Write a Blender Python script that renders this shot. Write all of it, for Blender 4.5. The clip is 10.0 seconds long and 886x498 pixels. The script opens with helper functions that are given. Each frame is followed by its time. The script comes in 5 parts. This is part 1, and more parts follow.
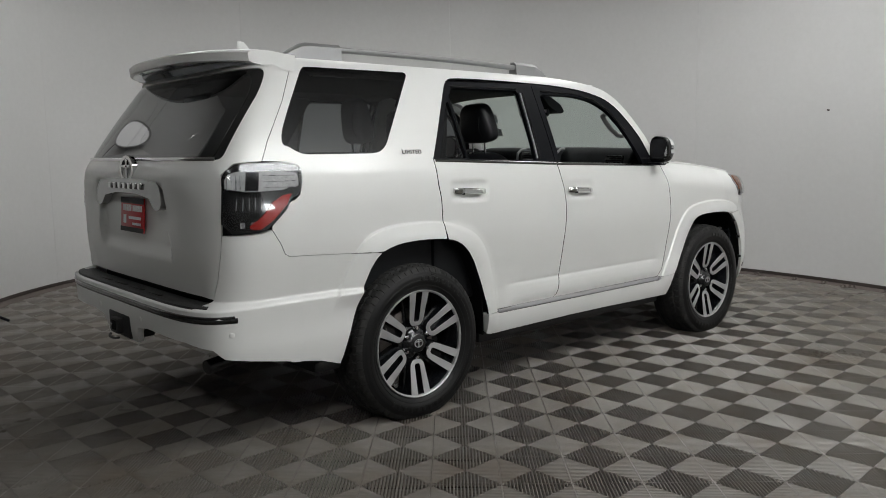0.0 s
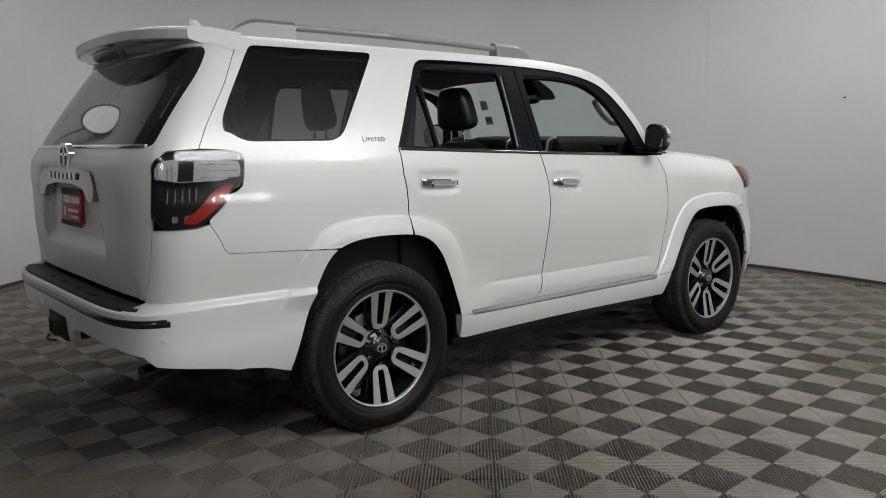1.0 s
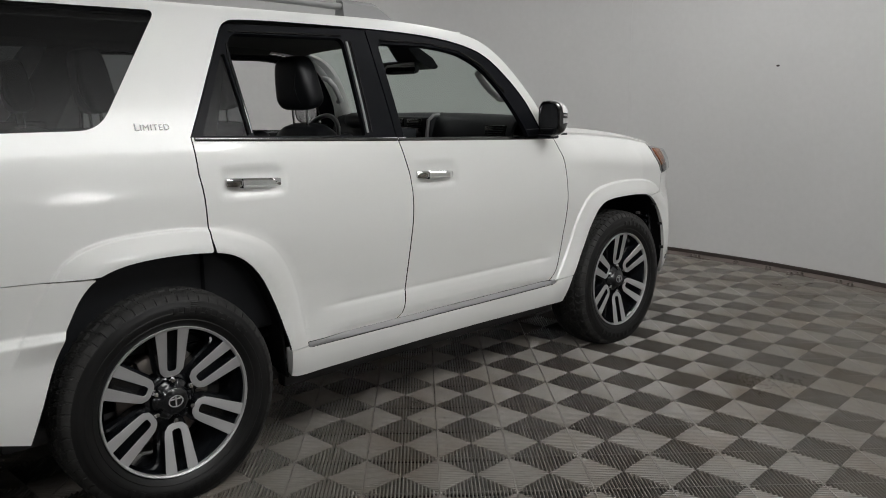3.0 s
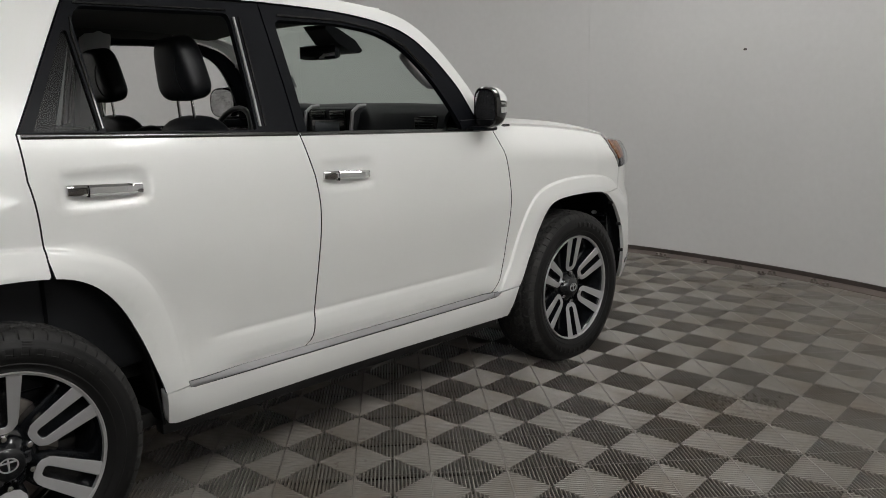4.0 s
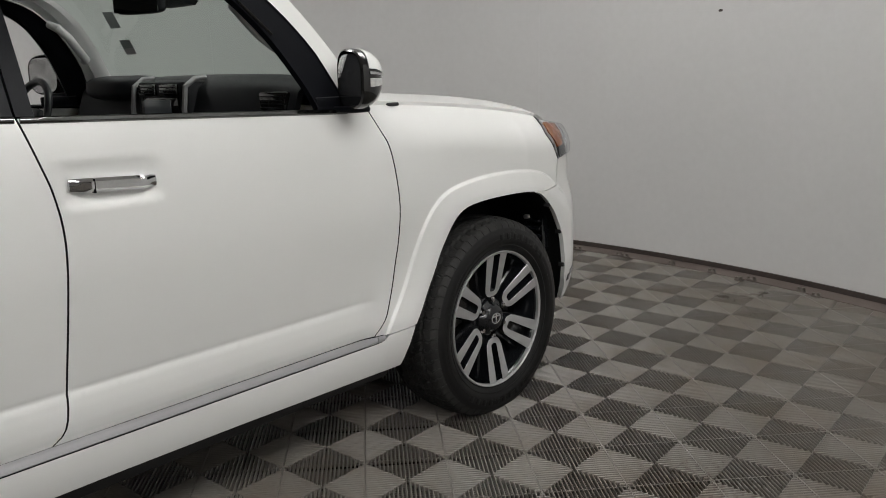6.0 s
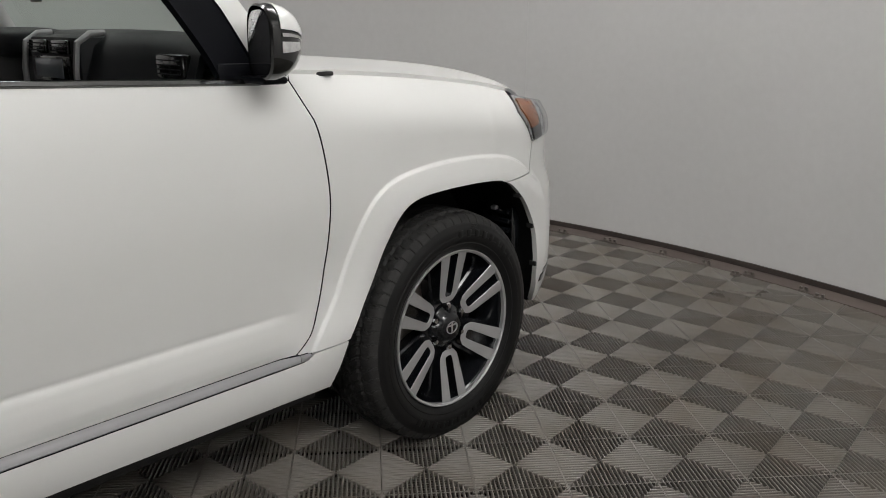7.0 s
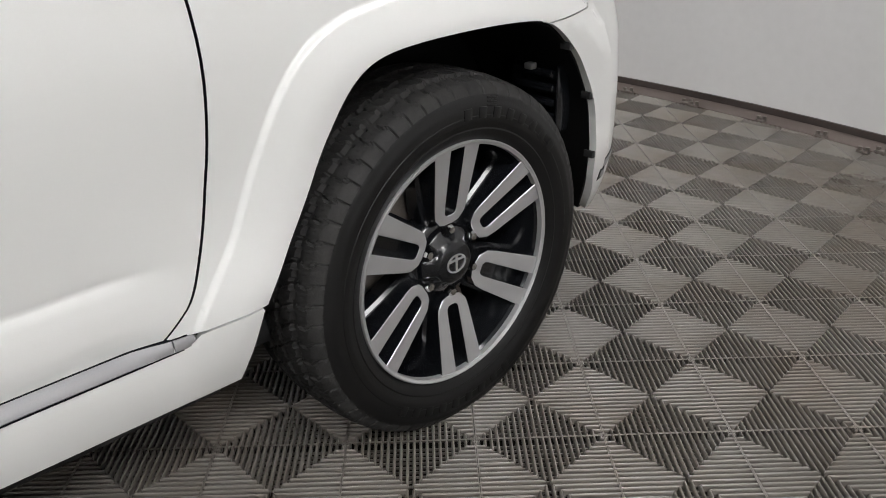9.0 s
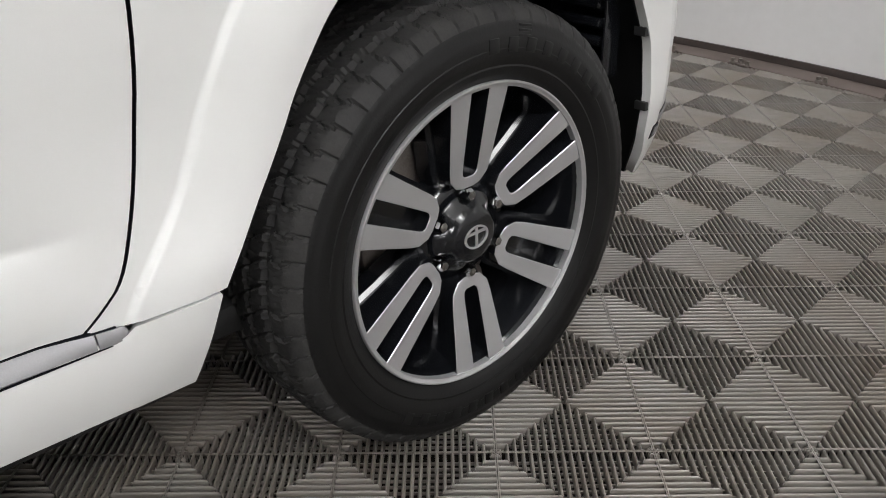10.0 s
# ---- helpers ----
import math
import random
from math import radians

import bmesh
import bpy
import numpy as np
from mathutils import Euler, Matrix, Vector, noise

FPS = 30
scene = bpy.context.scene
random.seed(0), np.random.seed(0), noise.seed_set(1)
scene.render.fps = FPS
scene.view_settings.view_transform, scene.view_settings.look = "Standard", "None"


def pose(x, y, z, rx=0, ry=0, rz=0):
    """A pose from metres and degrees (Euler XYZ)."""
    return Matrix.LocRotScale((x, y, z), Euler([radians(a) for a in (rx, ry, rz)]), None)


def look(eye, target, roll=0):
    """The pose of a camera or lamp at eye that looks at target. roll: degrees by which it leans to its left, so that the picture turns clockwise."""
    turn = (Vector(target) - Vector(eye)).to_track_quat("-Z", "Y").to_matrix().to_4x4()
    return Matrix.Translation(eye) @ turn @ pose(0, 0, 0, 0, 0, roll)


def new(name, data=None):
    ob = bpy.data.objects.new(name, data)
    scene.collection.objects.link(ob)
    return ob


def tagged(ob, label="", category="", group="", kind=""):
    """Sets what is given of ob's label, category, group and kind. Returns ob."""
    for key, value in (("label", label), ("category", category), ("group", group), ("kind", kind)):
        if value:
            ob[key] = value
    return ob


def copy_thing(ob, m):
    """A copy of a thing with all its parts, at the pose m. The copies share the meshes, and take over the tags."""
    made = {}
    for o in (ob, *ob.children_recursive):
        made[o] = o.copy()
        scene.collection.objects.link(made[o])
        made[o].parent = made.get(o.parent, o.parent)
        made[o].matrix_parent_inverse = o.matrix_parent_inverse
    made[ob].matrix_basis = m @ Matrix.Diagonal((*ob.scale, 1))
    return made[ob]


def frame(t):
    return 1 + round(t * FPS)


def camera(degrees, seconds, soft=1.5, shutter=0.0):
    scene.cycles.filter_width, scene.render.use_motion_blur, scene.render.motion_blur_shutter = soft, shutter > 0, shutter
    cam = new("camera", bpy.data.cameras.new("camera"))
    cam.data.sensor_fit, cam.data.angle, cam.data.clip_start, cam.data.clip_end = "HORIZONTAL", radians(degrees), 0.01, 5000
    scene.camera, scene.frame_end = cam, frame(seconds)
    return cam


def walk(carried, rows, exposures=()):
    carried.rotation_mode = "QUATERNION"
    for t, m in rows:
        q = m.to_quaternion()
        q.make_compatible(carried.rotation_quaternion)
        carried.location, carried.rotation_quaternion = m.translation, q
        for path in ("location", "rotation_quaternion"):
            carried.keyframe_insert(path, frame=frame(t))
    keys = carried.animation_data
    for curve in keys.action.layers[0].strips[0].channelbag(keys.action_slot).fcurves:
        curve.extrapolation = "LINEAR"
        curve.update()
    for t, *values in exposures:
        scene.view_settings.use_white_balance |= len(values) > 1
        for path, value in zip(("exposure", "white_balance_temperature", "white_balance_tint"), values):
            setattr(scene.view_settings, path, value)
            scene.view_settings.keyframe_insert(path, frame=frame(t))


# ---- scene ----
cam = camera(58.3, 10.0, soft=0.95)
PATH = [
    (0, (3.986, -2.537, 1.365), (2.496, -1.227, 1.117), -0.8),
    (0.5, (3.96, -2.307, 1.361), (2.455, -1.016, 1.101), -0.3),
    (1, (3.897, -2.12, 1.344), (2.376, -0.849, 1.075), -0.7),
    (1.5, (3.796, -1.907, 1.351), (2.267, -0.649, 1.069), -0.7),
    (2, (3.689, -1.683, 1.381), (2.186, -0.401, 1.066), -0.2),
    (2.5, (3.624, -1.421, 1.429), (2.159, -0.104, 1.084), -0.3),
    (2.7, (3.586, -1.318, 1.44), (2.146, 0.023, 1.083), -0.4),
    (3.8, (3.38, -0.756, 1.4), (1.975, 0.617, 1.022), -1.0),
    (4, (3.301, -0.634, 1.399), (1.924, 0.766, 1.02), -1.3),
    (4.5, (3.185, -0.408, 1.397), (1.805, 0.989, 1.018), -1.7),
    (5, (3.042, -0.164, 1.399), (1.694, 1.258, 0.999), -1.5),
    (5.5, (2.968, 0.111, 1.368), (1.63, 1.538, 0.956), -1.4),
    (5.7, (2.909, 0.227, 1.355), (1.584, 1.666, 0.936), -1.7),
    (6.8, (2.694, 0.777, 1.39), (1.357, 2.177, 0.885), 0.3),
    (7, (2.626, 0.864, 1.374), (1.322, 2.284, 0.843), 0.4),
    (7.5, (2.463, 1.123, 1.337), (1.141, 2.504, 0.748), -0.1),
    (8, (2.33, 1.324, 1.308), (0.998, 2.626, 0.582), -0.9),
    (8.5, (2.15, 1.544, 1.254), (0.848, 2.829, 0.445), -0.5),
    (9, (2.006, 1.709, 1.171), (0.699, 2.942, 0.292), -0.9),
    (9.5, (1.872, 1.83, 1.088), (0.566, 3.024, 0.154), -1.0),
    (10, (1.793, 1.923, 1.019), (0.472, 3.092, 0.078), -0.8),
]
EXPOSURES = [(0.0, 0.08, 6350, 8), (2.0, -0.04, 6350, 8), (2.5, -0.04, 6350, 9), (4.0, -0.10, 6500, 9), (5.0, 0.0, 6500, 9), (7.0, 0.0, 6500, 10), (7.5, -0.08, 6500, 10), (8.0, 0.30, 6400, 11), (8.5, 0.35, 6400, 11), (9.0, 0.53, 6380, 11), (10.0, 0.66, 6360, 11)]
walk(cam, [(t, look(eye, target, roll)) for t, eye, target, roll in PATH], EXPOSURES)

# ---- light ----
world = bpy.data.worlds.new("world")
scene.world = world
world.use_nodes = True
world.node_tree.nodes["Background"].inputs[0].default_value = (0.8, 0.85, 0.9, 1)
world.node_tree.nodes["Background"].inputs[1].default_value = 0.05


# Ceiling panels out of view; the last is added to brighten the front wall.
LIGHTS = [(3.9, 0.8, 1.15, 3.8), (-2.7, 1.4, 0.8, 3.4), (2.9, -2.9, 1.2, 0.28), (0.6, 3.7, 2.1, 0.95)]
CEILING_GLOW, LAMP_STRENGTH = 8.2, 25.0
# Rows 1 and 3 are added fill; rows 2, 4, 5 follow mirrored highlights.
SOFT = [(3.9, -3.5, 3.2, (1.1, -0.4, 0.6), 0.58, 1), (4.80, 1.05, 1.38, (0.9, 0.4, 0.9), 0.46, 1), (4.0, 2.2, 3.3, (0.9, 2.2, 0.5), 0.52, 1), (-2.6, -1.95, 2.85, (0.2, -0.9, 1.2), 0.36, 1), (-3.1, -1.36, 2.42, (0.2, -0.9, 1.2), 0.34, 0)]
BRACKETS = [(91.5, 0.22), (87.5, 0.20), (86.9, 0.22), (82.7, 0.20), (79.2, 0.20), (76.5, 0.26), (75.9, 0.2), (72.0, 0.20), (70.6, 0.24), (65, 0.2), (98, 0.2)]

# ---- materials ----
def nodes_of(name):
    m = bpy.data.materials.new(name)
    m.use_nodes = True
    t = m.node_tree
    return m, t, t.nodes["Principled BSDF"]


def rgb(c):
    return (c, c, c, 1) if isinstance(c, (int, float)) else (*c, 1)


def surface(name, low, high, rough=(0.4, 0.5), scale=8.0, fine=120.0, bump=0.0, bump_scale=None, metal=0.0, coat=0.0, coat_rough=0.03, random=0.0, spec=0.5, stretch=(1, 1, 1), world_space=False, stain=None):
    """A surface whose colour and roughness wander between two values at a large and a fine scale, with fine relief."""
    m, t, b = nodes_of(name)
    L = t.links.new
    co = t.nodes.new("ShaderNodeTexCoord")
    mp = t.nodes.new("ShaderNodeMapping")
    mp.inputs["Scale"].default_value = stretch
    L(t.nodes.new("ShaderNodeNewGeometry").outputs["Position"] if world_space else co.outputs["Object"], mp.inputs[0])
    big, small = t.nodes.new("ShaderNodeTexNoise"), t.nodes.new("ShaderNodeTexNoise")
    for n, s, d in ((big, scale, 4), (small, fine, 3)):
        n.inputs["Scale"].default_value, n.inputs["Detail"].default_value = s, d
        L(mp.outputs[0], n.inputs["Vector"])
    mix = t.nodes.new("ShaderNodeMath")
    mix.operation = "MULTIPLY_ADD"
    mix.inputs[1].default_value = 0.35
    L(small.outputs[0], mix.inputs[0])
    half = t.nodes.new("ShaderNodeMath")
    half.operation = "MULTIPLY"
    half.inputs[1].default_value = 0.65
    L(big.outputs[0], half.inputs[0])
    L(half.outputs[0], mix.inputs[2])
    fac = mix.outputs[0]
    if random:
        info, add = t.nodes.new("ShaderNodeObjectInfo"), t.nodes.new("ShaderNodeMath")
        add.operation, add.inputs[1].default_value = "MULTIPLY_ADD", random
        L(info.outputs["Random"], add.inputs[0])
        L(fac, add.inputs[2])
        fac = add.outputs[0]
    ramp = t.nodes.new("ShaderNodeValToRGB")
    ramp.color_ramp.elements[0].position, ramp.color_ramp.elements[1].position = 0.3, 0.7 + random
    ramp.color_ramp.elements[0].color, ramp.color_ramp.elements[1].color = rgb(low), rgb(high)
    L(fac, ramp.inputs[0])
    colour = ramp.outputs[0]
    if stain:
        # patches of dirt of another colour, with ragged edges
        spots, edge, over = (t.nodes.new("ShaderNode" + k) for k in ("TexNoise", "MapRange", "MixRGB"))
        spots.inputs["Scale"].default_value, spots.inputs["Detail"].default_value, spots.inputs["Roughness"].default_value = stain[1], 7, 0.72
        L(mp.outputs[0], spots.inputs["Vector"])
        edge.inputs[1].default_value, edge.inputs[2].default_value, edge.inputs[4].default_value = stain[2], stain[2] + 0.28, stain[3]
        L(spots.outputs[0], edge.inputs[0])
        L(edge.outputs[0], over.inputs[0])
        L(colour, over.inputs[1])
        over.inputs[2].default_value = rgb(stain[0])
        colour = over.outputs[0]
    L(colour, b.inputs["Base Color"])
    rr = t.nodes.new("ShaderNodeMapRange")
    rr.inputs[3].default_value, rr.inputs[4].default_value = rough
    rr.inputs[1].default_value, rr.inputs[2].default_value = 0.3, 0.7
    L(mix.outputs[0], rr.inputs[0])
    L(rr.outputs[0], b.inputs["Roughness"])
    b.inputs["Metallic"].default_value = metal
    b.inputs["Specular IOR Level"].default_value = spec
    b.inputs["Coat Weight"].default_value, b.inputs["Coat Roughness"].default_value = coat, coat_rough
    if bump:
        bp = t.nodes.new("ShaderNodeBump")
        bp.inputs["Strength"].default_value, bp.inputs["Distance"].default_value = 1.0, bump
        src = small
        if bump_scale:
            src = t.nodes.new("ShaderNodeTexNoise")
            src.inputs["Scale"].default_value, src.inputs["Detail"].default_value = bump_scale, 2
            L(mp.outputs[0], src.inputs["Vector"])
        L(src.outputs[0], bp.inputs["Height"])
        L(bp.outputs[0], b.inputs["Normal"])
    return m


def glass(name, tint, gloss=0.04, rough=0.0):
    """Thin glazing: it lets light through, tinted, and mirrors by Fresnel."""
    m, t, b = nodes_of(name)
    L = t.links.new
    out = t.nodes["Material Output"]
    tr, gl, mix, lw = (t.nodes.new("ShaderNode" + k) for k in ("BsdfTransparent", "BsdfGlossy", "MixShader", "LayerWeight"))
    tr.inputs[0].default_value = rgb(tint)
    gl.inputs["Roughness"].default_value = rough
    five, fac = t.nodes.new("ShaderNodeMath"), t.nodes.new("ShaderNodeMath")
    five.operation, five.inputs[1].default_value = "POWER", 5.0
    fac.operation, fac.inputs[1].default_value, fac.inputs[2].default_value = "MULTIPLY_ADD", 0.9, gloss
    lw.inputs[0].default_value = 0.5
    L(lw.outputs["Facing"], five.inputs[0])
    L(five.outputs[0], fac.inputs[0])
    L(fac.outputs[0], mix.inputs[0])
    L(tr.outputs[0], mix.inputs[1])
    L(gl.outputs[0], mix.inputs[2])
    L(mix.outputs[0], out.inputs[0])
    t.nodes.remove(b)
    return m


def lit(name, colour, strength):
    m, t, b = nodes_of(name)
    b.inputs["Base Color"].default_value = rgb(colour)
    b.inputs["Emission Color"].default_value = rgb(colour)
    b.inputs["Emission Strength"].default_value = strength
    return m


PAINT = surface("pearl_white_paint", (0.775, 0.778, 0.757), (0.825, 0.828, 0.807), (0.42, 0.48), 1.5, 900.0, 0.00003, 350.0, metal=0.13, coat=0.55, coat_rough=0.09)
BLACK_GLOSS = surface("gloss_black_paint", 0.006, 0.012, (0.10, 0.18), 3.0, 200.0, coat=0.6)
BLACK_TRIM_GAP = surface("satin_black_trim_and_gap_shade", (0.004, 0.0045, 0.006), (0.008, 0.0085, 0.011), (0.30, 0.40), 5.0, 300.0, spec=0.09)
BLACK_PLASTIC = surface("grained_black_plastic", 0.012, 0.024, (0.5, 0.65), 6.0, 500.0, 0.0004)
LINER = surface("liner_and_socket_shade", 0.003, 0.007, (0.7, 0.85), 6.0, 300.0, 0.0006, spec=0.15)
RUBBER = surface("dressed_tyre_sidewall", 0.005, 0.011, (0.34, 0.48), 7.0, 260.0, 0.0003, spec=0.3)
TREAD = surface("worn_tyre_tread", (0.018, 0.018, 0.0185), (0.042, 0.041, 0.039), (0.62, 0.78), 16.0, 240.0, 0.0005, spec=0.3)
CHROME = surface("chrome", 0.62, 0.75, (0.05, 0.10), 5.0, 200.0, metal=1.0)
SATIN = surface("satin_silver_rail", 0.26, 0.32, (0.42, 0.5), 5.0, 500.0, metal=0.4)
MACHINED = surface("machined_alloy", (0.48, 0.48, 0.485), (0.58, 0.58, 0.585), (0.36, 0.46), 6.0, 700.0, 0.00004, metal=0.6, coat=0.3)
RIM_BLACK = surface("rim_black_enamel", (0.005, 0.0055, 0.007), (0.010, 0.011, 0.013), (0.16, 0.24), 5.0, 300.0, coat=0.5, coat_rough=0.08)
STEEL = surface("brake_steel", (0.16, 0.13, 0.11), (0.30, 0.28, 0.26), (0.35, 0.5), 14.0, 300.0, metal=0.8)
TINTED = glass("privacy_glass", (0.16, 0.17, 0.175), 0.016, 0.30)
TINT_REAR = glass("rear_privacy_glass", (0.09, 0.095, 0.10), 0.17)
CLEAR = glass("clear_green_glass", (0.72, 0.80, 0.76))
LENS_CLEAR = glass("clear_lamp_lens", (0.85, 0.86, 0.88))
MIRROR = surface("mirror_glass", 0.72, 0.78, (0.01, 0.02), 2.0, 50.0, metal=1.0)
LEATHER = surface("black_leather", (0.010, 0.011, 0.013), (0.020, 0.021, 0.024), (0.34, 0.48), 9.0, 420.0, 0.0006)
CABIN = surface("dark_cabin_plastic", (0.008, 0.009, 0.010), (0.015, 0.016, 0.018), (0.5, 0.65), 7.0, 400.0, 0.0004, spec=0.22)
HEADLINER = surface("black_headliner_cloth", (0.035, 0.035, 0.032), (0.055, 0.055, 0.05), (0.8, 0.9), 6.0, 500.0, 0.0004)
GREY_TRIM = surface("light_grey_cabin_plastic", (0.52, 0.52, 0.51), (0.60, 0.60, 0.59), (0.45, 0.55), 6.0, 400.0)
RED_LENS = surface("red_lamp_lens", (0.30, 0.012, 0.010), (0.48, 0.024, 0.018), (0.14, 0.22), 30.0, 200.0, coat=0.5)
AMBER = surface("amber_lamp_lens", (0.20, 0.060, 0.012), (0.36, 0.115, 0.025), (0.10, 0.16), 16.0, 200.0, coat=0.8)
LAMP_DARK = surface("smoked_lamp_inside", 0.012, 0.03, (0.12, 0.2), 10.0, 200.0, coat=0.8)
LAMP_SILVER = surface("lamp_reflector", 0.30, 0.48, (0.22, 0.34), 30.0, 200.0, metal=0.5, coat=0.6)
LAMP_PALE = surface("pale_lamp_lens", (0.36, 0.36, 0.355), (0.56, 0.56, 0.55), (0.30, 0.42), 40.0, 160.0, coat=0.2, coat_rough=0.15)
DARK_CHROME = surface("dark_chrome", 0.12, 0.20, (0.08, 0.14), 5.0, 200.0, metal=1.0)
PLATE_RED = surface("red_plate", (0.42, 0.016, 0.02), (0.52, 0.022, 0.028), (0.3, 0.4), 10.0, 200.0)
WHITE_INK = surface("white_print", 0.72, 0.8, (0.4, 0.5), 10.0, 200.0)
BADGE = surface("dark_chrome_badge", 0.07, 0.12, (0.15, 0.22), 10.0, 200.0, metal=0.9)
SCREEN = surface("grey_screen", (0.16, 0.18, 0.20), (0.20, 0.22, 0.24), (0.15, 0.2), 4.0, 100.0)
STICKER = surface("grey_sticker", 0.42, 0.50, (0.6, 0.7), 20.0, 200.0)
TILE = surface("ribbed_floor_tile_plastic", (0.137, 0.123, 0.106), (0.225, 0.210, 0.190), (0.26, 0.36), 1.3, 40.0, 0.0, random=0.14, spec=0.6, world_space=True, stain=((0.138, 0.101, 0.067), 1.8, 0.46, 0.65))
TILE_FAR = surface("ribbed_floor_plastic", (0.145, 0.131, 0.114), (0.227, 0.212, 0.192), (0.26, 0.36), 1.3, 14.0, spec=0.6, world_space=True, stain=((0.138, 0.101, 0.067), 1.8, 0.46, 0.65))
# Near-black, so the shade between the ribs is in the slab's colour.
SHADED_SLAB = surface("gap_shade_slab", (0.008, 0.007, 0.006), (0.016, 0.014, 0.012), (0.85, 0.95), 3.0, 60.0, spec=0.05)
WALL = surface("white_painted_wall", (0.575, 0.57, 0.562), (0.63, 0.625, 0.617), (0.55, 0.68), 0.7, 22.0, 0.0006, world_space=True)
PLAIN = surface("grey_painted_wall", (0.40, 0.395, 0.385), (0.46, 0.455, 0.445), (0.6, 0.7), 0.9, 30.0, 0.0006)
CEILING = surface("ceiling_paint", (0.62, 0.615, 0.605), (0.68, 0.675, 0.665), (0.7, 0.8), 0.8, 30.0)
SKIRT = surface("dark_brown_skirting", (0.030, 0.023, 0.020), (0.060, 0.046, 0.041), (0.4, 0.6), 4.0, 90.0, stretch=(1, 1, 6))
MARGIN = surface("bare_brown_floor", (0.085, 0.064, 0.055), (0.150, 0.122, 0.108), (0.6, 0.8), 3.0, 60.0, 0.0004, world_space=True)
GARNISH = surface("bright_garnish_chrome", 0.34, 0.46, (0.08, 0.14), 5.0, 200.0, metal=1.0)
RUST = surface("dull_metal_bracket", (0.10, 0.085, 0.075), (0.26, 0.235, 0.21), (0.4, 0.6), 40.0, 300.0, metal=0.5)
DIFFUSER = lit("lamp_diffuser", (1.0, 0.985, 0.97), CEILING_GLOW)
LAMP_GLOW = lit("lamp_and_fill_diffuser", (1.0, 0.985, 0.97), LAMP_STRENGTH)
LAMP_WEAK = lit("weak_lamp_diffuser", (1.0, 0.985, 0.97), 0.6)
SILL = surface("satin_sill_trim", (0.27, 0.267, 0.273), (0.33, 0.327, 0.333), (0.46, 0.56), 5.0, 500.0, metal=0.2)

# ---- tools ----
def part(name, bm, material, parent=None, label="", smooth=40):
    """One mesh object from a bmesh, under a thing or a part."""
    me = bpy.data.meshes.new(name)
    bm.to_mesh(me)
    bm.free()
    return link(name, me, material, parent, label, smooth)


def link(name, me, material, parent=None, label="", smooth=40):
    for m in material if isinstance(material, (list, tuple)) else (material,):
        me.materials.append(m)
    if smooth:
        me.shade_smooth()
        me.set_sharp_from_angle(angle=radians(smooth))
    ob = new(name, me)
    ob.parent = parent
    return tagged(ob, label) if label else ob


def thing(name, label, category, at=(0, 0, 0), group=""):
    ob = new(name)
    ob.location = at
    return tagged(ob, label, category, group)


def box_into(bm, a, b, bevel=0.0, m=None):
    """A box between two corners, with bevelled edges, laid into bm."""
    one = bmesh.new()
    bmesh.ops.create_cube(one, size=1)
    for v in one.verts:
        v.co = [a[i] + (v.co[i] + 0.5) * (b[i] - a[i]) for i in range(3)]
    if bevel:
        bmesh.ops.bevel(one, geom=one.edges[:], offset=bevel, segments=2, affect="EDGES", profile=0.5)
    if m is not None:
        bmesh.ops.transform(one, matrix=m, verts=one.verts)
    tmp = bpy.data.meshes.new("tmp")
    one.to_mesh(tmp)
    one.free()
    bm.from_mesh(tmp)
    bpy.data.meshes.remove(tmp)
    return bm


def box(a, b, bevel=0.0, m=None):
    return box_into(bmesh.new(), a, b, bevel, m)


def lathe(profile, steps=64, closed=False):
    """A solid of revolution round the x axis: profile rows are (x, radius)."""
    bm = bmesh.new()
    rings = [[bm.verts.new((x, r * math.cos(k * math.tau / steps), r * math.sin(k * math.tau / steps))) for k in range(steps)] for x, r in profile]
    n = len(rings)
    for i in range(n if closed else n - 1):
        a, b = rings[i], rings[(i + 1) % n]
        for k in range(steps):
            bm.faces.new((a[k], a[(k + 1) % steps], b[(k + 1) % steps], b[k]))
    bmesh.ops.recalc_face_normals(bm, faces=bm.faces)
    return bm


def grid_bm(rows, thick=0.0, close=False):
    """A sheet through rows of points; thick: a second skin below it, joined at the rim."""
    bm = bmesh.new()
    vs = [[bm.verts.new(p) for p in row] for row in rows]
    for i in range(len(vs) - 1):
        for j in range(len(vs[0]) - 1):
            bm.faces.new((vs[i][j], vs[i][j + 1], vs[i + 1][j + 1], vs[i + 1][j]))
        if close:
            bm.faces.new((vs[i][-1], vs[i][0], vs[i + 1][0], vs[i + 1][-1]))
    if thick:
        bm.normal_update()
        bmesh.ops.solidify(bm, geom=bm.faces[:], thickness=thick)
        bmesh.ops.recalc_face_normals(bm, faces=bm.faces)
    return bm


def tube(points, radius, sides=10, caps=True):
    """A round bar through points."""
    pts = [Vector(p) for p in points]
    bm = bmesh.new()
    rings = []
    side = None
    for i, p in enumerate(pts):
        d = (pts[min(i + 1, len(pts) - 1)] - pts[max(i - 1, 0)]).normalized()
        side = (d.orthogonal() if side is None else side - d * side.dot(d)).normalized()
        up = d.cross(side)
        r = radius[i] if isinstance(radius, (list, tuple)) else radius
        rings.append([bm.verts.new(p + side * r * math.cos(k * math.tau / sides) + up * r * math.sin(k * math.tau / sides)) for k in range(sides)])
    for a, b in zip(rings, rings[1:]):
        for k in range(sides):
            bm.faces.new((a[k], a[(k + 1) % sides], b[(k + 1) % sides], b[k]))
    if caps:
        bm.faces.new(rings[0][::-1])
        bm.faces.new(rings[-1])
    bmesh.ops.recalc_face_normals(bm, faces=bm.faces)
    return bm


